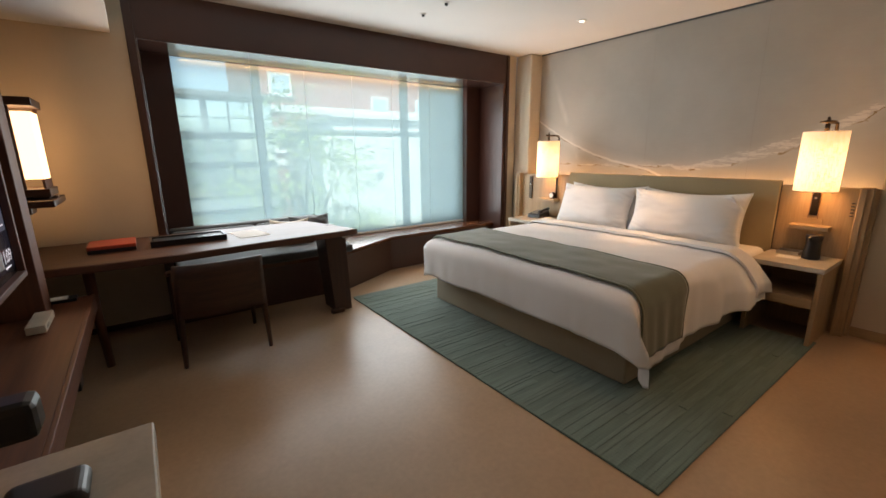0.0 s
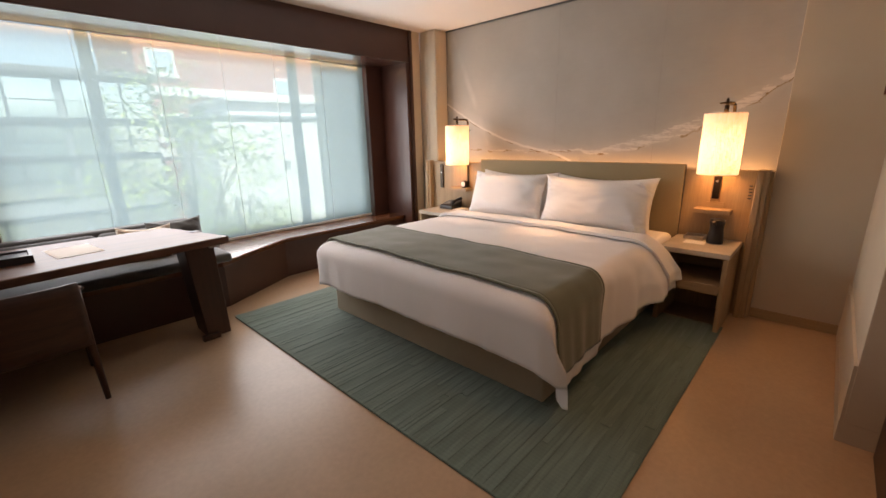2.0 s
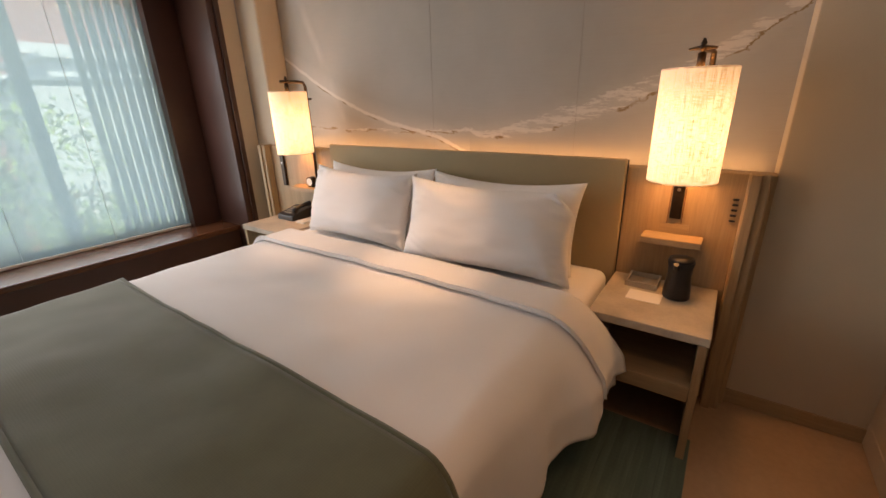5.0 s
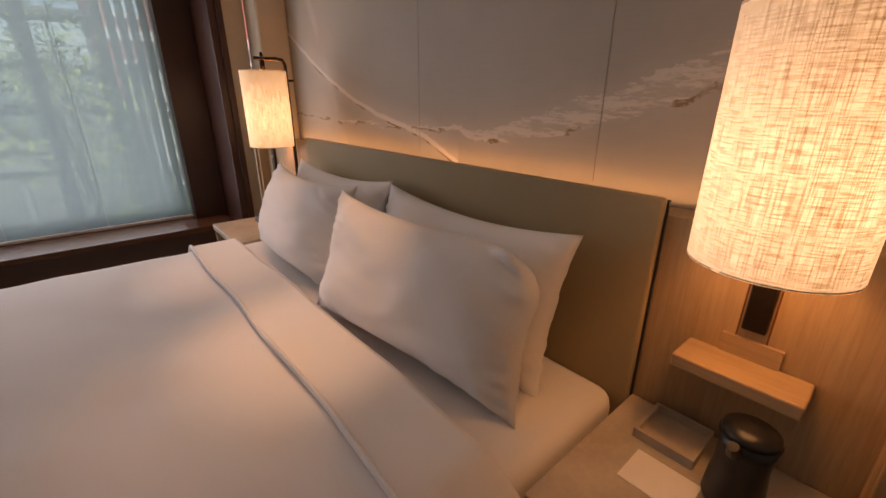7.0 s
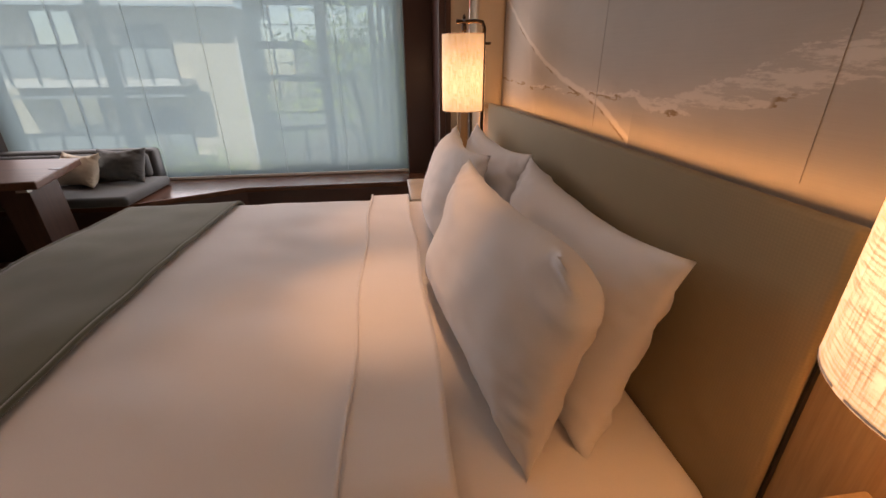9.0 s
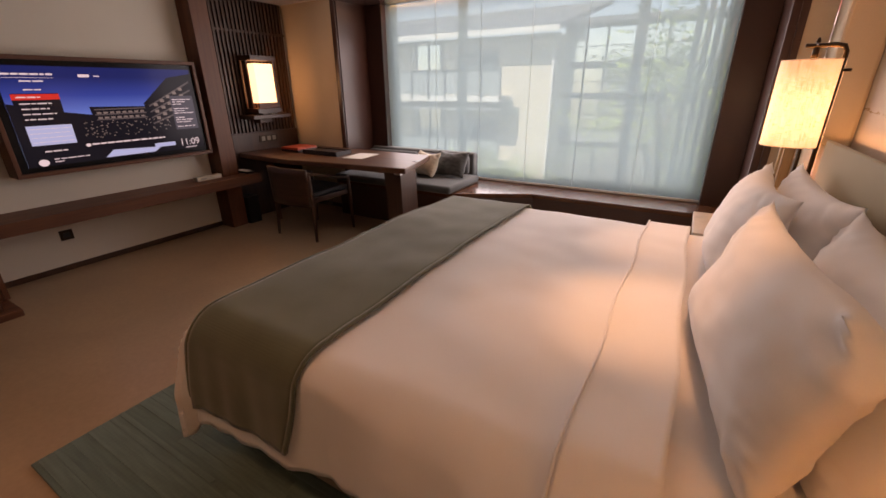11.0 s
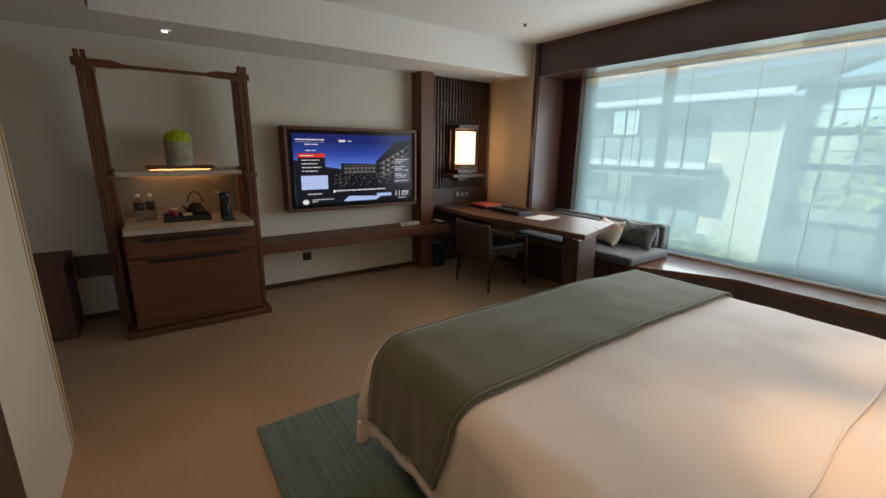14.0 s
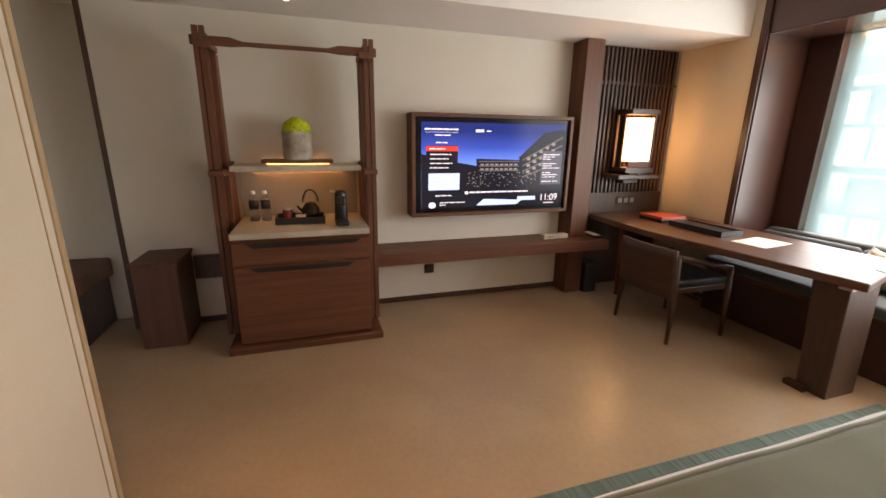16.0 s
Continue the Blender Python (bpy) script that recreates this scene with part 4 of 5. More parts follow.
def on_screen(name, material, shapes, layer, label=""):
    """Flat shapes of the picture: outlines in shares of the screen, from its lower corner."""
    bm = bmesh.new()
    x = 0.152 + 0.0006 * layer
    for sh in shapes:
        if len(sh) == 4 and not isinstance(sh[0], tuple):
            a, b, c, d = sh
            sh = ((a, b), (c, b), (c, d), (a, d))
        bm.faces.new([bm.verts.new((x, A0 + (A1 - A0) * u, B0 + (B1 - B0) * w)) for u, w in sh])
    bmesh.ops.recalc_face_normals(bm, faces=bm.faces)
    bm.normal_update()
    if bm.faces[0].normal.x < 0:
        bmesh.ops.reverse_faces(bm, faces=bm.faces[:])
    ob = part(name, bm, material, screen, label)
    return ob


on_screen("picture_building", M["s_dark"], [((0, 0), (1, 0), (1, 0.95), (0.84, 0.90), (0.66, 0.60), (0.665, 0.57), (0.36, 0.585), (0.365, 0.50), (0.22, 0.545), (0, 0.64))], 1)
rs = random.Random(11)


def words(u0, u1, w, h, gap=0.006):
    """A line of small unreadable writing as word-long bars."""
    out_, u = [], u0
    while u < u1 - 0.01:
        ln = min(rs.uniform(0.015, 0.05), u1 - u)
        out_.append((u, w, u + ln, w + h))
        u += ln + gap
    return out_


on_screen("picture_storeys", M["s_line"], [(0.38, 0.545 - 0.055 * j, 0.665, 0.558 - 0.055 * j) for j in range(3)]
          + [((0.69, 0.575 - 0.07 * j), (0.98, 0.86 - 0.10 * j), (0.98, 0.838 - 0.10 * j), (0.69, 0.558 - 0.07 * j)) for j in range(4)], 2)["kind"] = "stuff"
on_screen("picture_lit_windows", M["s_lit"], [(0.39 + 0.034 * i, 0.505 - 0.055 * j, 0.413 + 0.034 * i, 0.525 - 0.055 * j) for i in range(8) for j in range(2)]
          + [(0.72 + 0.045 * i, 0.565 + 0.045 * i - 0.08 * j, 0.745 + 0.045 * i, 0.60 + 0.045 * i - 0.08 * j) for i in range(5) for j in range(3)]
          + [(u, w, u + 0.007, w + 0.010) for u, w in ((rs.uniform(0.30, 0.80), rs.uniform(0.24, 0.42)) for _ in range(90))], 3)["kind"] = "stuff"
on_screen("picture_water", M["s_pale"], [((0.37, 0.015), (0.66, 0.015), (0.70, 0.07), (0.42, 0.095)), (0.665, 0.065, 0.80, 0.115)], 3)["kind"] = "stuff"
on_screen("menu_panel", M["s_dark"], [(0.03, 0.43, 0.235, 0.735)], 4)
on_screen("menu_bar", M["s_red"], [(0.03, 0.672, 0.235, 0.728)], 5, "red menu bar")
on_screen("menu_block", M["s_pale"], [(0.045, 0.215, 0.25, 0.415)], 5, "pale blue menu block")
on_screen("side_panel", M["s_panel"], [(0.83, 0.26, 0.985, 0.68)], 4)
lines = words(0.02, 0.235, 0.912, 0.017) + words(0.085, 0.19, 0.848, 0.012) + words(0.09, 0.18, 0.765, 0.011) + words(0.05, 0.15, 0.692, 0.012)
for i in range(4):
    lines += words(0.055, 0.20 - 0.025 * (i % 2), 0.630 - 0.052 * i, 0.011)
for i in range(4):
    lines += words(0.055, 0.24, 0.245 + 0.045 * i, 0.004)
for i in range(13):
    if i % 4 != 3:
        lines += words(0.84, 0.97 - 0.03 * (i % 3), 0.63 - 0.028 * i, 0.009)
lines += words(0.32, 0.74, 0.172, 0.017) + words(0.09, 0.20, 0.142, 0.013) + words(0.12, 0.29, 0.058, 0.010) + words(0.12, 0.17, 0.030, 0.010)
lines += [(0.02, 0.885, 0.235, 0.888), (0.35, 0.895, 0.405, 0.925), (0.425, 0.902, 0.455, 0.914), (0.865, 0.018, 0.945, 0.028)]
on_screen("writing", M["s_white"], lines, 6, "lines of small writing")["kind"] = "stuff"
bm = bmesh.new()
for cy, cz, r in ((0.07, 0.035, 0.030), (0.30, 0.175, 0.016)):
    bm.faces.new([bm.verts.new((0.1560, A0 + (A1 - A0) * cy + r * math.cos(2 * math.pi * k / 20), B0 + (B1 - B0) * cz + r * 0.8 * math.sin(2 * math.pi * k / 20))) for k in range(20)])
part("round_marks", bm, M["s_white"], screen)["kind"] = "stuff"
_t = bpy.data.curves.new("clock_digits", "FONT")
_t.body, _t.size, _t.align_x = "11:09", 0.080, "CENTER"
_tmp = bpy.data.objects.new("digits_tmp", _t)
scene.collection.objects.link(_tmp)
_me = _tmp.to_mesh()
bm = bmesh.new()
bm.from_mesh(_me)
_tmp.to_mesh_clear()
bpy.data.objects.remove(_tmp)
bm.transform(Matrix(((0, 0, 1, 0.1570), (1, 0, 0, A0 + (A1 - A0) * 0.900), (0, 1, 0, B0 + (B1 - B0) * 0.055), (0, 0, 0, 1))))
part("clock_digits", bm, M["s_white"], screen, "white digits 11:09")["kind"] = "stuff"

# ledge and column
ledge = thing("wall_ledge", (0.18, 2.95, 0.445), "long walnut ledge fixed along the television wall", "ledge")
bevelled(part("board", bm_box(0.0, 0.355, 1.93, 3.985, 0.447, 0.53), M["walnut_y"], ledge), 0.004)
bevelled(part("front_lip", bm_box(0.3555, 0.372, 1.93, 3.985, 0.444, 0.534), M["walnut_y"], ledge), 0.003)
bevelled(solo("column", bm_box(0.0, 0.20, 3.69, 3.855, 0, LOW - 0.002), M["walnut_z"], "square walnut column beside the television", "column", kind=S), 0.004)
solo("wall_strip", bm_box(0.0, 0.03, 3.857, 3.955, 0, LOW - 0.002), M["tvwall"], "white strip of wall beside the column", "wall", kind=S)
slats = thing("slat_panel", (0.03, 4.34, 0.0), "dark slatted wooden wall panel behind the desk", "wall panel", kind=S)
part("board", bm_box(0.0, 0.022, 3.958, 4.80, 0.0, LOW - 0.004), M["dark_z"], slats)
part("lower_board", bm_box(0.0221, 0.045, 3.958, 4.80, 0.0, 0.90), M["dark_z"], slats)
for k in range(19):
    y = 3.962 + k * 0.0435
    bevelled(part("slat", bm_box(0.0222, 0.045, y, y + 0.022, 0.905, LOW - 0.005), M["dark_z"], slats), 0.002)
part("slat_rail", bm_box(0.0225, 0.040, 3.962, 4.80, 1.86, 1.885), M["dark_x"], slats)
sock = thing("socket_plate", (0.05, 4.40, 0.79), "bronze socket plate on the slatted panel", "socket")
bevelled(part("plate", bm_box(0.0452, 0.053, 4.27, 4.50, 0.79, 0.86), M["bronze"], sock), 0.003)
for y in (4.295, 4.365, 4.435):
    part("module", bm_box(0.0532, 0.056, y, y + 0.045, 0.802, 0.848), M["grey"], sock)
out = thing("wall_outlet", (0.0, 2.43, 0.245), "square dark bronze wall outlet low on the white wall", "outlet")
bevelled(part("plate", bm_box(0.0, 0.009, 2.39, 2.475, 0.24, 0.32), M["bronze"], out), 0.003)
part("socket", bm_box(0.0092, 0.012, 2.412, 2.453, 0.262, 0.298), M["black"], out)

lant = thing("wall_lantern", (0.12, 4.31, 1.05), "lit paper wall lantern in a dark wooden frame", "lantern")
part("paper", bm_box(0.075, 0.240, 4.200, 4.418, 1.20, 1.572), M["lantern"], lant, "glowing paper shade").visible_shadow = False
for x, y in ((0.055, 4.170), (0.055, 4.428), (0.222, 4.428)):
    bevelled(part("post", bm_box(x, x + 0.018, y - 0.004, y + 0.022, 1.1455, 1.5995), M["dark_z"], lant), 0.002)
bevelled(part("side_board", bm_box(0.090, 0.160, 4.176, 4.190, 1.1455, 1.5995), M["dark_z"], lant), 0.002)
bevelled(part("foot_panel", bm_box(0.228, 0.240, 4.1925, 4.4235, 1.1455, 1.1995), M["walnut_y"], lant), 0.002)
for z in (1.10, 1.60):
    bevelled(part("cap", bm_box(0.05, 0.258, 4.160, 4.455, z, z + 0.045), M["dark_x"], lant), 0.003)
bevelled(part("bracket_shelf", bm_box(0.0452, 0.275, 4.08, 4.545, 1.045, 1.085), M["dark_x"], lant), 0.006)
bevelled(part("bracket", bm_box(0.0455, 0.15, 4.24, 4.40, 0.995, 1.0445), M["dark_x"], lant), 0.006)
part("bracket_rest", bm_box(0.10, 0.24, 4.22, 4.40, 1.0852, 1.0995), M["dark_x"], lant)
part("knob", bm_lathe(0.262, 4.31, [(0.010, 1.086), (0.012, 1.097)], 12), M["steel"], lant)

# things on and under the ledge
box1 = thing("white_box", (0.21, 3.52, 0.53), "small white cardboard box on the ledge", "box")
bevelled(part("body", bm_box(0.165, 0.235, 3.41, 3.65, 0.5345, 0.572), M["stone"], box1), 0.003)
part("label_patch", bm_box(0.2352, 0.236, 3.44, 3.50, 0.545, 0.562), M["grey"], box1)
solo("folder", bm_box(0.08, 0.30, 3.89, 3.975, 0.5345, 0.550, 0.002), M["black"], "thin dark folder lying on the ledge", "folder")
solo("leaflet", bm_box(0.10, 0.26, 3.895, 3.965, 0.5505, 0.554), M["paper"], "pale leaflet lying on the dark folder", "leaflet")
bin_ = thing("waste_bin", (0.19, 3.92, 0.0), "black waste bin on the floor under the ledge", "bin")
part("body", bm_prism([(0.075, 3.865), (0.24, 3.865), (0.24, 4.0), (0.075, 4.0)], 0.0, 0.27, 0.006), M["black"], bin_)
bevelled(part("rim", bm_box(0.068, 0.248, 3.858, 4.008, 0.2705, 0.285), M["black"], bin_), 0.003)

# ---- tea cabinet in its post frame ----
cab = thing("tea_cabinet", (0.31, 1.43, 0.0), "walnut tea cabinet with a stone top and two cut-out handles", "cabinet")
bevelled(part("plinth", bm_box(0.0, 0.635, 0.935, 1.925, 0.0, 0.05), M["walnut_y"], cab), 0.008)
part("body", bm_box(0.0, 0.575, 1.00, 1.855, 0.0502, 0.762), M["walnut_z"], cab)
bevelled(part("drawer_front", bm_box(0.5752, 0.598, 1.01, 1.845, 0.595, 0.735), M["walnut_y"], cab), 0.003)
bevelled(part("door_front", bm_box(0.5752, 0.598, 1.01, 1.845, 0.06, 0.578), M["walnut_y"], cab), 0.003)


def front_prism(pts, x0, x1):
    """Extrude an outline given in (y, z) along x."""
    bm = bm_prism(pts, x0, x1)
    for v in bm.verts:
        v.co = Vector((v.co.z, v.co.x, v.co.y))
    return bm


# the recess shade is a black inlay laid on the uncut front
for z, y0, y1 in ((0.700, 1.085, 1.80), (0.542, 1.10, 1.75)):
    part("handle_cut_shade", front_prism([(y0 + 0.045, z), (y1 - 0.045, z), (y1, z + 0.030), (y0, z + 0.030)], 0.5985, 0.601), M["black"], cab, "black inlay for the shade in the finger recess")
    bevelled(part("handle_lip", front_prism([(y0 + 0.06, z - 0.010), (y1 - 0.06, z - 0.010), (y1 - 0.045, z - 0.0002), (y0 + 0.045, z - 0.0002)], 0.5986, 0.609), M["walnut_y"], cab), 0.002)
bevelled(part("top", bm_box(0.0, 0.63, 1.012, 1.85, 0.7625, 0.80), M["stone"], cab, "pale stone top"), 0.004)

rackt = thing("post_frame", (0.4, 1.43, 0.0), "leaning walnut post frame round the tea cabinet with a stone shelf", "shelf rack")
for s, yb in ((-1, 0.955), (1, 1.895)):
    for k, (xb, xt) in enumerate(((0.375, 0.365), (0.325, 0.312))):
        for d in (0.0, 0.036):
            p = bm_rod([(xb, yb + s * d - 0.008, 0.05), (xt, yb + s * d, 1.985 - 0.03 * k)], 0.014, 4, None, True)
            part("post", p, M["walnut_z"], rackt)
    bevelled(part("side_board", bm_box(0.0, 0.25, yb - 0.02 if s < 0 else yb - 0.035, yb + 0.035 if s < 0 else yb + 0.02, 0.05, 1.20), M["walnut_z"], rackt), 0.003)
    bevelled(part("back_post", bm_box(0.15, 0.235, yb - 0.02 if s < 0 else yb - 0.035, yb + 0.035 if s < 0 else yb + 0.02, 1.2002, 1.8645), M["walnut_z"], rackt), 0.003)
    bevelled(part("tie", bm_box(0.30, 0.46, yb - 0.045, yb + 0.045, 1.13, 1.165), M["walnut_x"], rackt), 0.003)
    bevelled(part("tie", bm_box(0.20, 0.40, yb - 0.045, yb + 0.045, 1.865, 1.90), M["walnut_x"], rackt), 0.003)
bar = bmesh.new()
prof = [(0.885, 1.885, 1.935), (1.10, 1.885, 1.935), (1.17, 1.893, 1.915), (1.66, 1.893, 1.915), (1.73, 1.885, 1.935), (1.965, 1.885, 1.935)]
f0 = [[bar.verts.new((x, y, z)) for x, z in ((0.335, a), (0.368, a), (0.368, b), (0.335, b))] for y, a, b in prof]
for r, q in zip(f0, f0[1:]):
    for j in range(4):
        bar.faces.new((r[j], r[(j + 1) % 4], q[(j + 1) % 4], q[j]))
bar.faces.new(f0[0][::-1])
bar.faces.new(f0[-1])
bmesh.ops.recalc_face_normals(bar, faces=bar.faces)
bevelled(part("crossbar", bar, M["walnut_y"], rackt), 0.003)
bevelled(part("shelf", bm_box(0.0, 0.36, 1.012, 1.84, 1.150, 1.185), M["stone"], rackt, "pale stone shelf"), 0.003)
part("backsplash", bm_box(0.0, 0.012, 1.012, 1.84, 0.8005, 1.1495), M["grey"], rackt, "grey backsplash")
part("strip_light", bm_box(0.03, 0.045, 1.12, 1.74, 1.1462, 1.1495), M["strip"], rackt, "lit strip under the shelf")
bevelled(solo("display_board", bm_box(0.10, 0.28, 1.195, 1.66, 1.196, 1.220), M["walnut_y"], "thin reddish wooden board on the stone shelf", "board"), 0.003)

solo("board_strip_light", bm_box(0.115, 0.130, 1.22, 1.64, 1.1855, 1.1955), M["strip"], "lit strip under the display board", "light strip")
pot = thing("moss_pot", (0.20, 1.43, 1.215), "pale speckled clay pot with a mound of bright moss", "plant")
part("pot", bm_lathe(0.20, 1.43, [(0.090, 1.2205), (0.096, 1.226), (0.097, 1.30), (0.095, 1.385), (0.099, 1.405), (0.092, 1.408), (0.089, 1.395)], 32), M["cotta"], pot, smooth=True)
bm = bmesh.new()
bmesh.ops.create_icosphere(bm, subdivisions=5, radius=0.100)
for v in bm.verts:
    d = v.co.normalized()
    k = 1 + 0.12 * noise.noise(d * 4) + 0.12 * noise.noise(d * 11) + 0.09 * noise.noise(d * 26)
    v.co = Vector((0.20, 1.43, 1.405)) + Vector((v.co.x * k * 0.92, v.co.y * k * 0.92, v.co.z * k * 0.92))
part("moss", bm, M["moss"], pot, "bright yellow-green moss", smooth=True)


def bottle(y):
    th = thing("water_bottle", (0.20, y, 0.80), "clear water bottle with a dark label on the stone top", "bottle", "water bottles")
    part("body", bm_lathe(0.20, y, [(0.028, 0.8005), (0.032, 0.806), (0.032, 0.93), (0.026, 0.955), (0.013, 0.975), (0.013, 0.985)], 20), M["clear"], th, smooth=True)
    part("label_band", bm_lathe(0.20, y, [(0.0328, 0.885), (0.0328, 0.945)], 20), M["black"], th, "dark label", smooth=True)
    part("cap", bm_lathe(0.20, y, [(0.0145, 0.9855), (0.0145, 1.008)], 16), M["paper"], th, "white cap")


m_, n_, l_, b_ = _nodes("clear_plastic")
b_.inputs["Transmission Weight"].default_value, b_.inputs["Roughness"].default_value, b_.inputs["IOR"].default_value = 0.9, 0.06, 1.2
M["clear"] = m_
bottle(1.115)
bottle(1.19)
tt = thing("tea_tray", (0.31, 1.42, 0.80), "black tray with tea things on the stone top", "tray")
part("base", bm_box(0.20, 0.40, 1.26, 1.58, 0.8005, 0.812), M["black"], tt)
for b in ((0.392, 0.40, 1.26, 1.58), (0.20, 0.208, 1.26, 1.58), (0.2081, 0.3919, 1.26, 1.268), (0.2081, 0.3919, 1.572, 1.58)):
    part("rim", bm_box(*b, 0.8121, 0.846), M["black"], tt)
cn = thing("tin", (0.29, 1.335, 0.812), "small red tin on the black tray", "tin")
part("body", bm_lathe(0.29, 1.335, [(0.030, 0.8122), (0.031, 0.82), (0.031, 0.885)], 22), M["can"], cn, smooth=True)
part("lid", bm_lathe(0.29, 1.335, [(0.030, 0.8852), (0.028, 0.893), (0.008, 0.896)], 22), M["steel"], cn, "steel lid")
kt = thing("teapot", (0.26, 1.49, 0.812), "small grey iron teapot with a hoop handle on the tray", "teapot")
part("body", bm_lathe(0.26, 1.49, [(0.045, 0.8122), (0.060, 0.84), (0.058, 0.89), (0.040, 0.915), (0.036, 0.925), (0.010, 0.935)], 24), M["bronze"], kt, smooth=True)
part("handle", bm_rod([(0.26, 1.49 + 0.052 * math.cos(a), 0.93 + 0.085 * math.sin(a)) for a in [math.pi * i / 14 for i in range(15)]], 0.005, 8), M["bronze"], kt, smooth=True)
part("spout", bm_rod([(0.26, 1.44, 0.86), (0.26, 1.41, 0.89), (0.26, 1.40, 0.905)], [0.012, 0.008, 0.007], 8), M["bronze"], kt, smooth=True)
cp = thing("cup", (0.34, 1.42, 0.812), "small pale tea cup on the tray", "cup")
part("bowl", bm_lathe(0.34, 1.42, [(0.018, 0.8122), (0.030, 0.83), (0.034, 0.855), (0.031, 0.855), (0.027, 0.832)], 20), M["stone"], cp, smooth=True)
cf = thing("coffee_machine", (0.36, 1.69, 0.80), "slim black capsule coffee machine on the stone top", "coffee machine")
part("body", bm_lathe(0.40, 1.69, [(0.042, 0.8005), (0.045, 0.81), (0.042, 0.93), (0.040, 1.00), (0.034, 1.018), (0.010, 1.024)], 24), M["black"], cf, smooth=True)
bevelled(part("head", bm_box(0.405, 0.51, 1.662, 1.718, 0.93, 0.99), M["black"], cf), 0.012)
bevelled(part("drip_tray", bm_box(0.44, 0.545, 1.645, 1.735, 0.8005, 0.835), M["black"], cf, "black drip tray"), 0.03, 5)
part("lever", bm_rod([(0.40, 1.66, 1.010), (0.40, 1.62, 1.022)], 0.007, 8), M["steel"], cf)

# ---- luggage bench by the entry ----
lb = thing("luggage_stand", (0.2, 0.53, 0.0), "dark walnut box stand against the wall by the entry", "stand")
bevelled(part("body", bm_box(0.0, 0.375, 0.385, 0.64, 0.0, 0.56), M["stand_z"], lb), 0.006)
bevelled(part("top", bm_box(0.0, 0.385, 0.375, 0.65, 0.5602, 0.585), M["stand_z"], lb), 0.004)
bevelled(solo("wall_rail", bm_box(0.0, 0.05, 0.655, 0.93, 0.36, 0.53), M["dark_x"], "dark wooden rail between stand and cabinet", "rail", kind=S), 0.003)
st = thing("entry_bench", (0.1, 0.0, 0.0), "dark brown wooden bench in the shaded entry", "bench")
bevelled(part("seat", bm_box(-0.22, 0.27, -0.75, 0.06, 0.36, 0.50), M["stand_z"], st), 0.02)
bevelled(part("front", bm_box(-0.22, 0.22, -0.70, 0.02, 0.0, 0.3595), M["dark_z"], st), 0.004)

# ---- desk, chair, window seat ----
desk = thing("desk", (1.05, 4.4, 0.0), "walnut slab desk with a slanted free end and a broad leg", "desk")
bevelled(part("top", bm_prism([(0.046, 4.00), (0.40, 3.965), (0.80, 3.95), (1.30, 4.01), (2.11, 4.09), (2.02, 4.42), (1.905, 4.80), (0.81, 4.815), (0.046, 4.815)], 0.662, 0.71), M["desk_x"], desk, "polished walnut slab top"), 0.008)
bevelled(part("key", bm_prism([(1.96, 4.42), (2.035, 4.40), (2.02, 4.47), (1.965, 4.45)], 0.7102, 0.7135), M["dark_x"], desk, "dark butterfly key"), 0.001)
bm = bm_prism([(1.84, 4.14), (2.02, 4.14), (2.02, 4.38), (1.84, 4.38)], 0.0, 0.6615)
for v in bm.verts:
    if v.co.z < 0.1:
        v.co.x += 0.02 if v.co.x > 1.9 else 0.05
bevelled(part("slab_leg", bm, M["dark_z"], desk), 0.005)
bevelled(part("foot", bm_box(1.845, 1.955, 4.095, 4.139, 0.0, 0.035), M["dark_x"], desk), 0.004)
part("bracket", bm_box(1.985, 2.045, 4.10, 4.135, 0.645, 0.6612), M["steel"], desk, "pale metal bracket")
part("leg", bm_rod([(0.365, 4.135, 0.0), (0.35, 4.14, 0.35), (0.345, 4.14, 0.6615)], [0.022, 0.026, 0.030], 12), M["walnut_z"], desk, smooth=True)
bevelled(part("apron", bm_box(0.32, 1.80, 4.30, 4.325, 0.60, 0.6615), M["walnut_x"], desk), 0.003)

rb = thing("stationery_box", (0.46, 4.42, 0.71), "flat red leather box with a black base on the desk", "box")
bevelled(part("base", bm_box(0.345, 0.60, 4.30, 4.56, 0.7105, 0.735), M["black"], rb), 0.003)
bevelled(part("lid", bm_box(0.345, 0.60, 4.30, 4.56, 0.7352, 0.758), M["red"], rb, "red leather lid"), 0.003)
tr = thing("leather_tray", (0.92, 4.42, 0.71), "long black leather tray with papers on the desk", "tray")
for b in ((0.68, 1.15, 4.29, 4.50, 0.7105, 0.722), (0.68, 1.15, 4.29, 4.305, 0.722, 0.752), (0.68, 1.15, 4.485, 4.50, 0.722, 0.752), (0.68, 0.695, 4.305, 4.485, 0.722, 0.752), (1.135, 1.15, 4.305, 4.485, 0.722, 0.752)):
    part("side", bm_box(*b), M["black"], tr)
part("insert", bm_box(0.70, 1.13, 4.31, 4.48, 0.7222, 0.742), M["leather"], tr)
bm = bm_box(-0.11, 0.11, -0.16, 0.16, 0.7104, 0.7125)
bm.transform(pose(1.33, 4.44, 0, 0, 0, 8))
solo("sheet_of_paper", bm, M["paper"], "white sheet of paper lying on the desk", "paper")

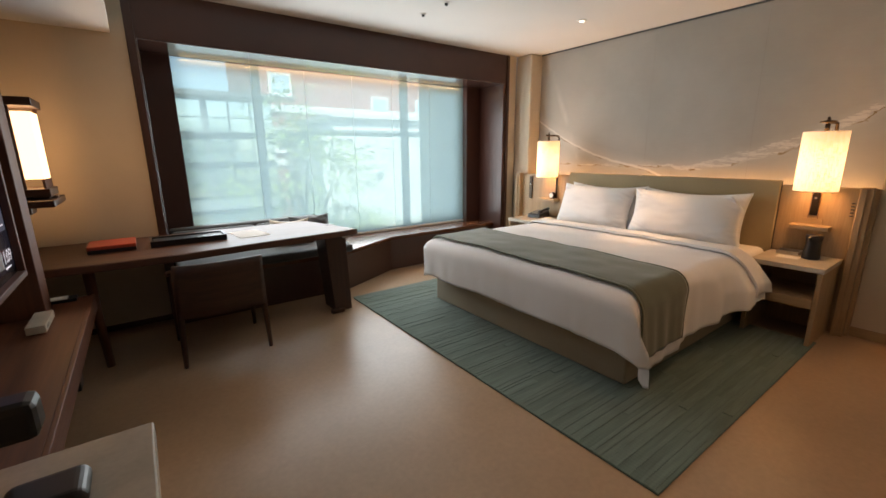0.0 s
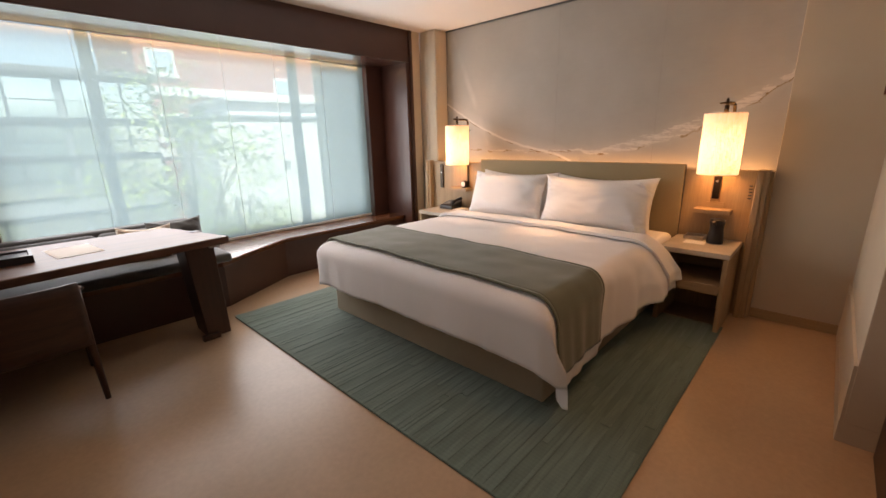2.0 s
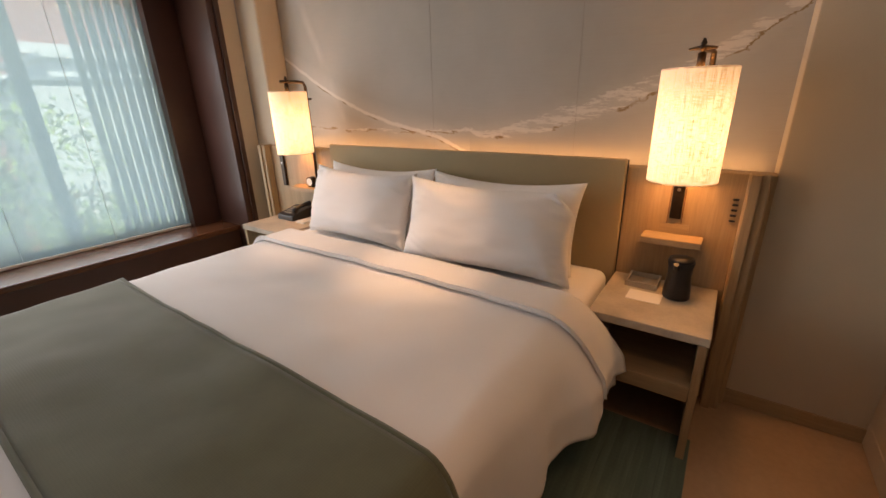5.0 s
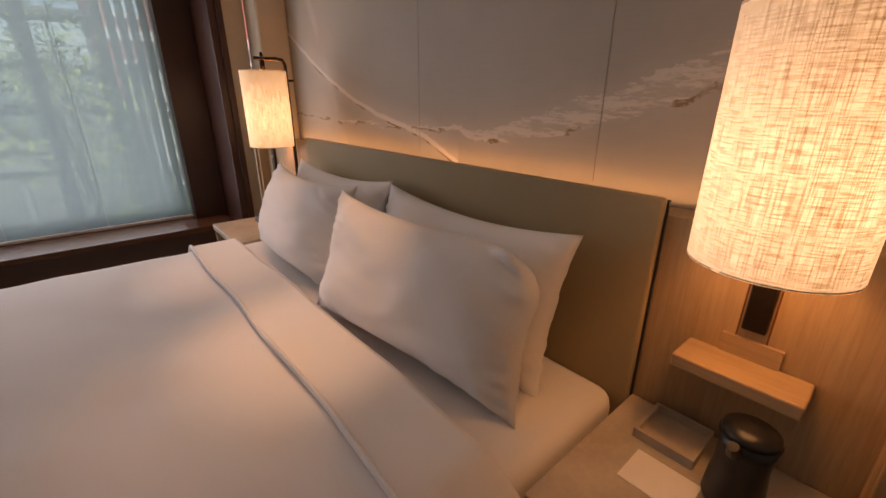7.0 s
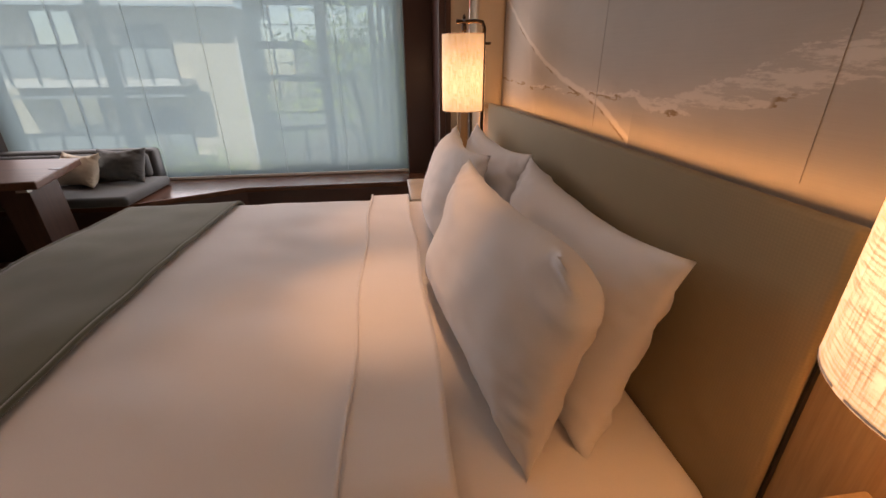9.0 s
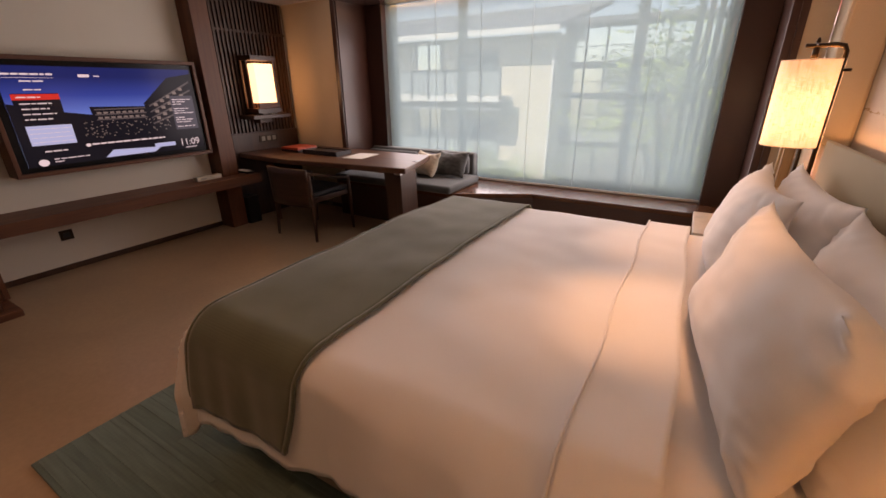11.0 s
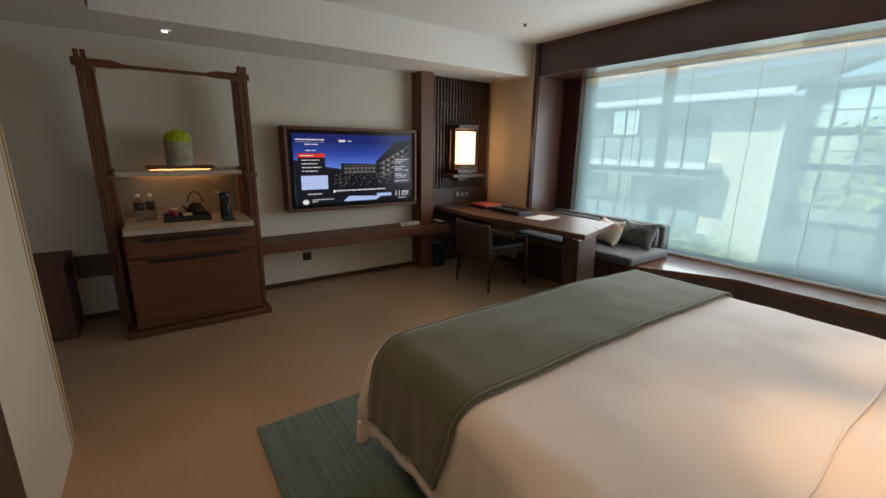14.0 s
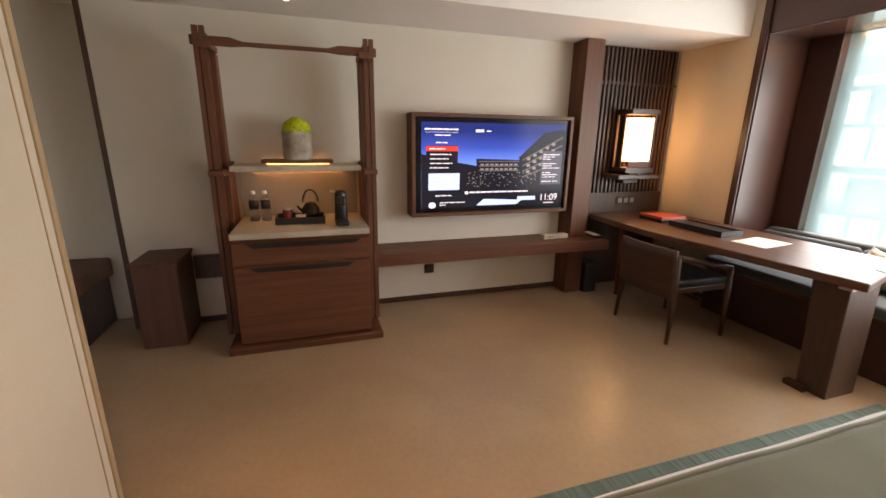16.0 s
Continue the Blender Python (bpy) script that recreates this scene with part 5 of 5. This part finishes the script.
chair = thing("desk_chair", (1.02, 4.06, 0.0), "dark wooden desk chair with a wrapped back and black leather seat", "chair")
LX0, LX1, LY0, LY1 = 0.755, 1.272, 3.805, 4.31
part("leg", bm_rod([(LX0, LY0, 0), (LX0 + 0.012, LY0 + 0.02, 0.35), (LX0 + 0.012, LY0 + 0.005, 0.64)], [0.013, 0.021, 0.016], 10), M["dark_z"], chair, smooth=True)
part("leg", bm_rod([(LX1, LY0, 0), (LX1 - 0.012, LY0 + 0.02, 0.35), (LX1 - 0.012, LY0 + 0.005, 0.64)], [0.013, 0.021, 0.016], 10), M["dark_z"], chair, smooth=True)
part("leg", bm_rod([(LX0, LY1, 0), (LX0 + 0.005, LY1 - 0.01, 0.35), (LX0 + 0.005, LY1 - 0.015, 0.52)], [0.013, 0.021, 0.016], 10), M["dark_z"], chair, smooth=True)
part("leg", bm_rod([(LX1, LY1, 0), (LX1 - 0.005, LY1 - 0.01, 0.35), (LX1 - 0.005, LY1 - 0.015, 0.52)], [0.013, 0.021, 0.016], 10), M["dark_z"], chair, smooth=True)
bevelled(part("seat_frame", bm_box(LX0 + 0.01, LX1 - 0.01, LY0 + 0.02, LY1 - 0.01, 0.36, 0.405), M["dark_x"], chair), 0.006)
bevelled(part("seat", bm_box(LX0 + 0.02, LX1 - 0.02, LY0 + 0.05, LY1 - 0.01, 0.4055, 0.455), M["leather"], chair, "padded black leather seat"), 0.018, 4)


def back_at(u, v):
    a = 2 * u - 1
    return Vector((1.0135 + 0.252 * a, LY0 - 0.012 + 0.035 * (1 - a * a) * -1 + 0.02 * (1 - v), 0.33 + 0.345 * v))


bm = bm_grid(18, 6, back_at)
bmesh.ops.recalc_face_normals(bm, faces=bm.faces)
bmesh.ops.solidify(bm, geom=bm.faces[:], thickness=0.018)
part("backrest", bm, M["dark_x"], chair, "dark wooden curved back", smooth=True)
for x in (LX0 + 0.008, LX1 - 0.008):
    s = 1 if x < 1 else -1
    part("armrest", bm_rod([(x, LY0 + 0.0, 0.635), (x - s * 0.02, 3.95, 0.60), (x - s * 0.018, 4.12, 0.555), (x - s * 0.003, 4.30, 0.525)], [0.012, 0.016, 0.018, 0.014], 10), M["dark_x"], chair, smooth=True)
part("stretcher", bm_rod([(LX0 + 0.01, 4.06, 0.30), (LX1 - 0.01, 4.06, 0.30)], 0.010, 8), M["dark_x"], chair)

seat = thing("window_seat", (1.5, 4.95, 0.40), "dark grey upholstered window seat on the bench", "sofa")
part("seat_cushion", bm_box(0.83, 2.27, 4.55, 5.20, 0.4005, 0.475, 0.03, 4), M["sofa"], seat, smooth=True)
part("backrest", bm_box(0.83, 2.19, 5.205, 5.325, 0.4005, 0.69, 0.03, 4), M["sofa"], seat, smooth=True)
for x0, x1 in ((0.84, 1.52), (1.53, 2.16)):
    part("back_cushion", bm_box(x0, x1, 5.12, 5.204, 0.476, 0.67, 0.035, 4), M["sofa"], seat, smooth=True)


def cushion(x, y, z, w, h, t, lean, yaw, material, label, seed):
    bm = pillow_bm(w, h, t, seed)
    bm.transform(pose(x, y, z, 0, lean, yaw))
    return solo("cushion", bm, material, label, "cushion", smooth=True)


cushion(2.02, 5.02, 0.60, 0.40, 0.26, 0.12, 18, 84, M["sofa"], "dark grey cushion leaning on the window seat's back", 6.1)
cushion(1.78, 4.93, 0.595, 0.36, 0.25, 0.11, 20, 70, M["cream"], "cream linen cushion leaning on the window seat", 7.7)

# ---- ceiling and wall fittings ----
# the last one is an added fitting for the fill spot
for x, y in ((3.84, 2.62), (4.13, 2.71), (4.13, 3.46), (2.95, 1.25)):
    c = thing("ceiling_downlight", (x, y, CEIL - 0.01), "small recessed white ceiling downlight added to go with a spot lamp", "downlight", "ceiling downlights")
    part("ring", bm_lathe(x, y, [(0.038, CEIL - 0.008), (0.042, CEIL - 0.0005)], 20), M["paper"], c)
    part("lens", bm_lathe(x, y, [(0.022, CEIL - 0.0105), (0.022, CEIL - 0.0082)], 16), M["lens"], c, "lit lens")
for x, y in ((2.845, 3.80), (2.843, 4.13), (1.19, 4.18)):
    c = thing("sprinkler", (x, y, CEIL - 0.02), "small white and dark round ceiling fitting", "ceiling fitting", "ceiling fittings")
    part("plate", bm_lathe(x, y, [(0.030, CEIL - 0.006), (0.030, CEIL - 0.0005)], 18), M["paper"], c)
    part("head", bm_lathe(x, y, [(0.012, CEIL - 0.022), (0.014, CEIL - 0.0065)], 12), M["black"], c)
sp = thing("downlight", (0.42, 1.43, LOW - 0.03), "small lit spot fitting in the soffit", "downlight")
part("ring", bm_lathe(0.42, 1.43, [(0.036, LOW - 0.012), (0.040, LOW - 0.0005)], 20), M["paper"], sp)
part("lens", bm_lathe(0.42, 1.43, [(0.018, LOW - 0.020), (0.018, LOW - 0.0122)], 16), M["lens"], sp, "lit lens")
hk = thing("wall_hook", (4.36, 0.95, 1.52), "dark turned wooden wall hook", "hook")
part("peg", bm_rod([(4.36, 0.907, 1.52), (4.36, 0.96, 1.52), (4.36, 0.985, 1.525), (4.36, 0.99, 1.525)], [0.014, 0.018, 0.030, 0.022], 16), M["walnut_z"], hk, smooth=True)

# ---- beyond the window ----
solo("ground", bm_box(-400, 400, 5.7, 600, -3.6, -3.5), M["grass"], "green garden ground between the houses", "ground", kind=S)
hA = thing("beige_apartment_house", (-4.5, 14.0, -3.5), "beige rendered apartment house with railed balconies", "building")
part("wall", bm_box(-12, 0.42, 14.0, 20, -3.5, 2.72), M["outwall"], hA)
bm = bm_prism([(-12.3, 13.42), (0.62, 13.42), (0.62, 20.3), (-12.3, 20.3)], 2.72, 2.86)
for v in bm.verts:
    v.co.z += (v.co.y - 13.42) * 0.22
part("roof", bm, M["roof"], hA, "grey sloping roof")
part("fascia", bm_box(-12.3, 0.62, 13.36, 13.419, 2.70, 2.84), M["outwhite"], hA)
part("downpipe", bm_rod([(0.36, 13.93, -3.5), (0.36, 13.93, 2.71)], 0.045, 8), M["outwhite"], hA)
for z0 in (1.08, -0.88, -2.84):
    b = part("balcony", bm_box(-5.2, -0.86, 13.1, 14.0, z0 - 0.17, z0), M["outwhite"], hA)
    part("soffit_edge", bm_box(-5.2, -0.86, 13.12, 13.999, z0 - 0.42, z0 - 0.36), M["outgrey"], b)
    part("balcony_panel", bm_box(-5.2, -0.86, 13.1, 13.13, z0 + 0.03, z0 + 0.70), M["rail"], b)
    part("rail", bm_box(-5.2, -0.84, 13.06, 13.14, z0 + 0.701, z0 + 0.75), M["outdark"], b)
    for k in range(8):
        part("rail_post", bm_box(-5.19 + k * 0.615, -5.15 + k * 0.615, 13.05, 13.099, z0 - 0.1, z0 + 0.70), M["outdark"], b)
    for x0, x1, zt, mat in ((-4.25, -3.35, 1.50, M["outglass"]), (-2.35, -1.40, 1.22, M["darkpane"])):
        w = part("window", bm_box(x0, x1, 13.93, 13.999, z0 + 0.02, z0 + zt), mat, hA)
        for x in (x0 - 0.05, (x0 + x1) / 2 - 0.025, x1):
            part("window_frame", bm_box(x, x + 0.05, 13.90, 13.929, z0 + 0.02, z0 + zt + 0.05), M["outdark"], w)
hB = thing("glazed_house", (2.0, 15.0, -3.5), "house front of large panes in dark frames", "building")
part("wall", bm_box(0.30, 4.4, 15.2, 21, -3.5, 3.0), M["outgrey"], hB)
part("roof", bm_box(0.26, 4.6, 14.9, 21.2, 3.001, 3.14), M["roof"], hB)
for z in (1.86, 0.98, -0.42, -1.72):
    part("beam", bm_box(0.30, 4.4, 15.06, 15.199, z, z + 0.10), M["outdark"], hB)
for z0, z1 in ((2.00, 2.88), (1.12, 1.80), (0.10, 0.94), (-1.55, -0.46), (-2.9, -1.80)):
    for x0, x1 in ((0.34, 0.94), (1.00, 1.52), (1.58, 2.40), (2.58, 3.10), (3.16, 3.70), (3.76, 4.34)):
        w = part("pane", bm_box(x0, x1, 15.12, 15.199, z0, z1), M["outglass"], hB)
        part("glazing_bar", bm_box(x0, x1, 15.10, 15.119, z0 + (z1 - z0) * 0.45, z0 + (z1 - z0) * 0.45 + 0.025), M["outdark"], w)
        part("glazing_post", bm_box(x0 - 0.03, x0, 15.09, 15.118, z0, z1), M["outdark"], w)
hC = thing("pink_brick_house", (7.5, 18.0, -3.5), "pink brick house with white bands and white windows", "building")
part("wall", bm_box(4.8, 16, 18.0, 24, -3.5, 7.5), M["outred"], hC)
for z in (0.9, 2.9):
    part("band", bm_box(4.8, 16, 17.9, 17.999, z, z + 0.28), M["outwhite"], hC)
for x, z, h in ((9.3, 3.05, 0.70), (11.6, 3.05, 0.70), (5.1, 3.55, 0.8), (5.1, 1.45, 0.9), (7.3, 4.9, 1.0), (9.3, 4.9, 1.0)):
    w = part("window", bm_box(x, x + 0.85, 17.93, 17.999, z, z + h), M["outwhite"], hC)
    part("pane", bm_box(x + 0.10, x + 0.75, 17.90, 17.929, z + 0.10, z + h - 0.10), M["outglass"], w)
    part("window_sill", bm_box(x - 0.05, x + 0.90, 17.86, 17.929, z - 0.08, z - 0.001), M["outwhite"], w)
hD = thing("white_low_house", (8.5, 13.0, -3.5), "low white rendered house in full sun", "building")
part("wall", bm_box(5.15, 14, 13.0, 16.5, -3.5, 1.95), M["outwhite"], hD)
part("coping", bm_box(5.08, 14.1, 12.92, 16.6, 1.951, 2.03), M["outgrey"], hD)
part("upper_wall", bm_box(5.65, 14, 13.3, 16.5, 2.031, 2.40), M["outwhite"], hD)
part("roof", bm_box(5.55, 14.2, 13.1, 16.7, 2.401, 2.50), M["outwhite"], hD)
for x, z in ((6.9, 0.55), (8.6, 0.55), (10.4, 0.55)):
    part("vent", bm_box(x, x + 0.22, 12.96, 12.999, z, z + 0.22), M["outgrey"], hD)


def tree(x, y, top, spread, seed, label):
    rg = random.Random(seed)
    th = thing("maple_tree", (x, y, -3.5), label, "tree", "garden trees")
    tips = []
    bm = bmesh.new()
    bm_rod([(x, y, -3.5), (x + 0.1, y, -1.6), (x - 0.05, y + 0.1, 0.0)], [0.09, 0.06, 0.04], 10, bm)
    for k in range(11):
        a = rg.uniform(0, 2 * math.pi)
        r, zt = spread * rg.uniform(0.45, 1.0), rg.uniform(-1.2, top)
        p = (x + r * math.cos(a), y + r * math.sin(a), zt)
        s = rg.uniform(-1.6, 0.0)
        bm_rod([(x, y, s), ((x + p[0]) / 2, (y + p[1]) / 2, (s + zt) / 2 + 0.25), p], [0.03, 0.018, 0.006], 6, bm)
        tips.append(p)
    part("trunk", bm, M["bark"], th, smooth=True)
    vs, fs = [], []
    for p in tips:
        for _ in range(260):
            c = Vector((p[0] + rg.gauss(0, 0.42), p[1] + rg.gauss(0, 0.42), p[2] + rg.gauss(0, 0.20)))
            s = rg.uniform(0.03, 0.075)
            e = Euler((rg.uniform(-0.9, 0.9), rg.uniform(-0.9, 0.9), rg.uniform(0, 6.3))).to_matrix()
            i = len(vs)
            vs += [c + e @ Vector(q) * s for q in ((-1, 0, 0), (0, -0.5, 0), (1, 0, 0.1), (0, 0.5, 0))]
            fs.append((i, i + 1, i + 2, i + 3))
    me = bpy.data.meshes.new("crown")
    me.from_pydata([v - Vector((x, y, -3.5)) for v in vs], [], fs)
    me.materials.append(M["leaf"])
    ob = new("crown", me)
    ob.parent = th
    tagged(ob, "loose crown of small green leaves")


tree(3.7, 10.4, 2.6, 1.5, 3, "young maple with light green leaves in the garden")
tree(5.0, 11.6, 0.5, 1.3, 8, "bushy green garden tree beside the white house")
tree(-0.6, 11.0, -0.4, 1.2, 12, "low green garden tree beside the balconies")
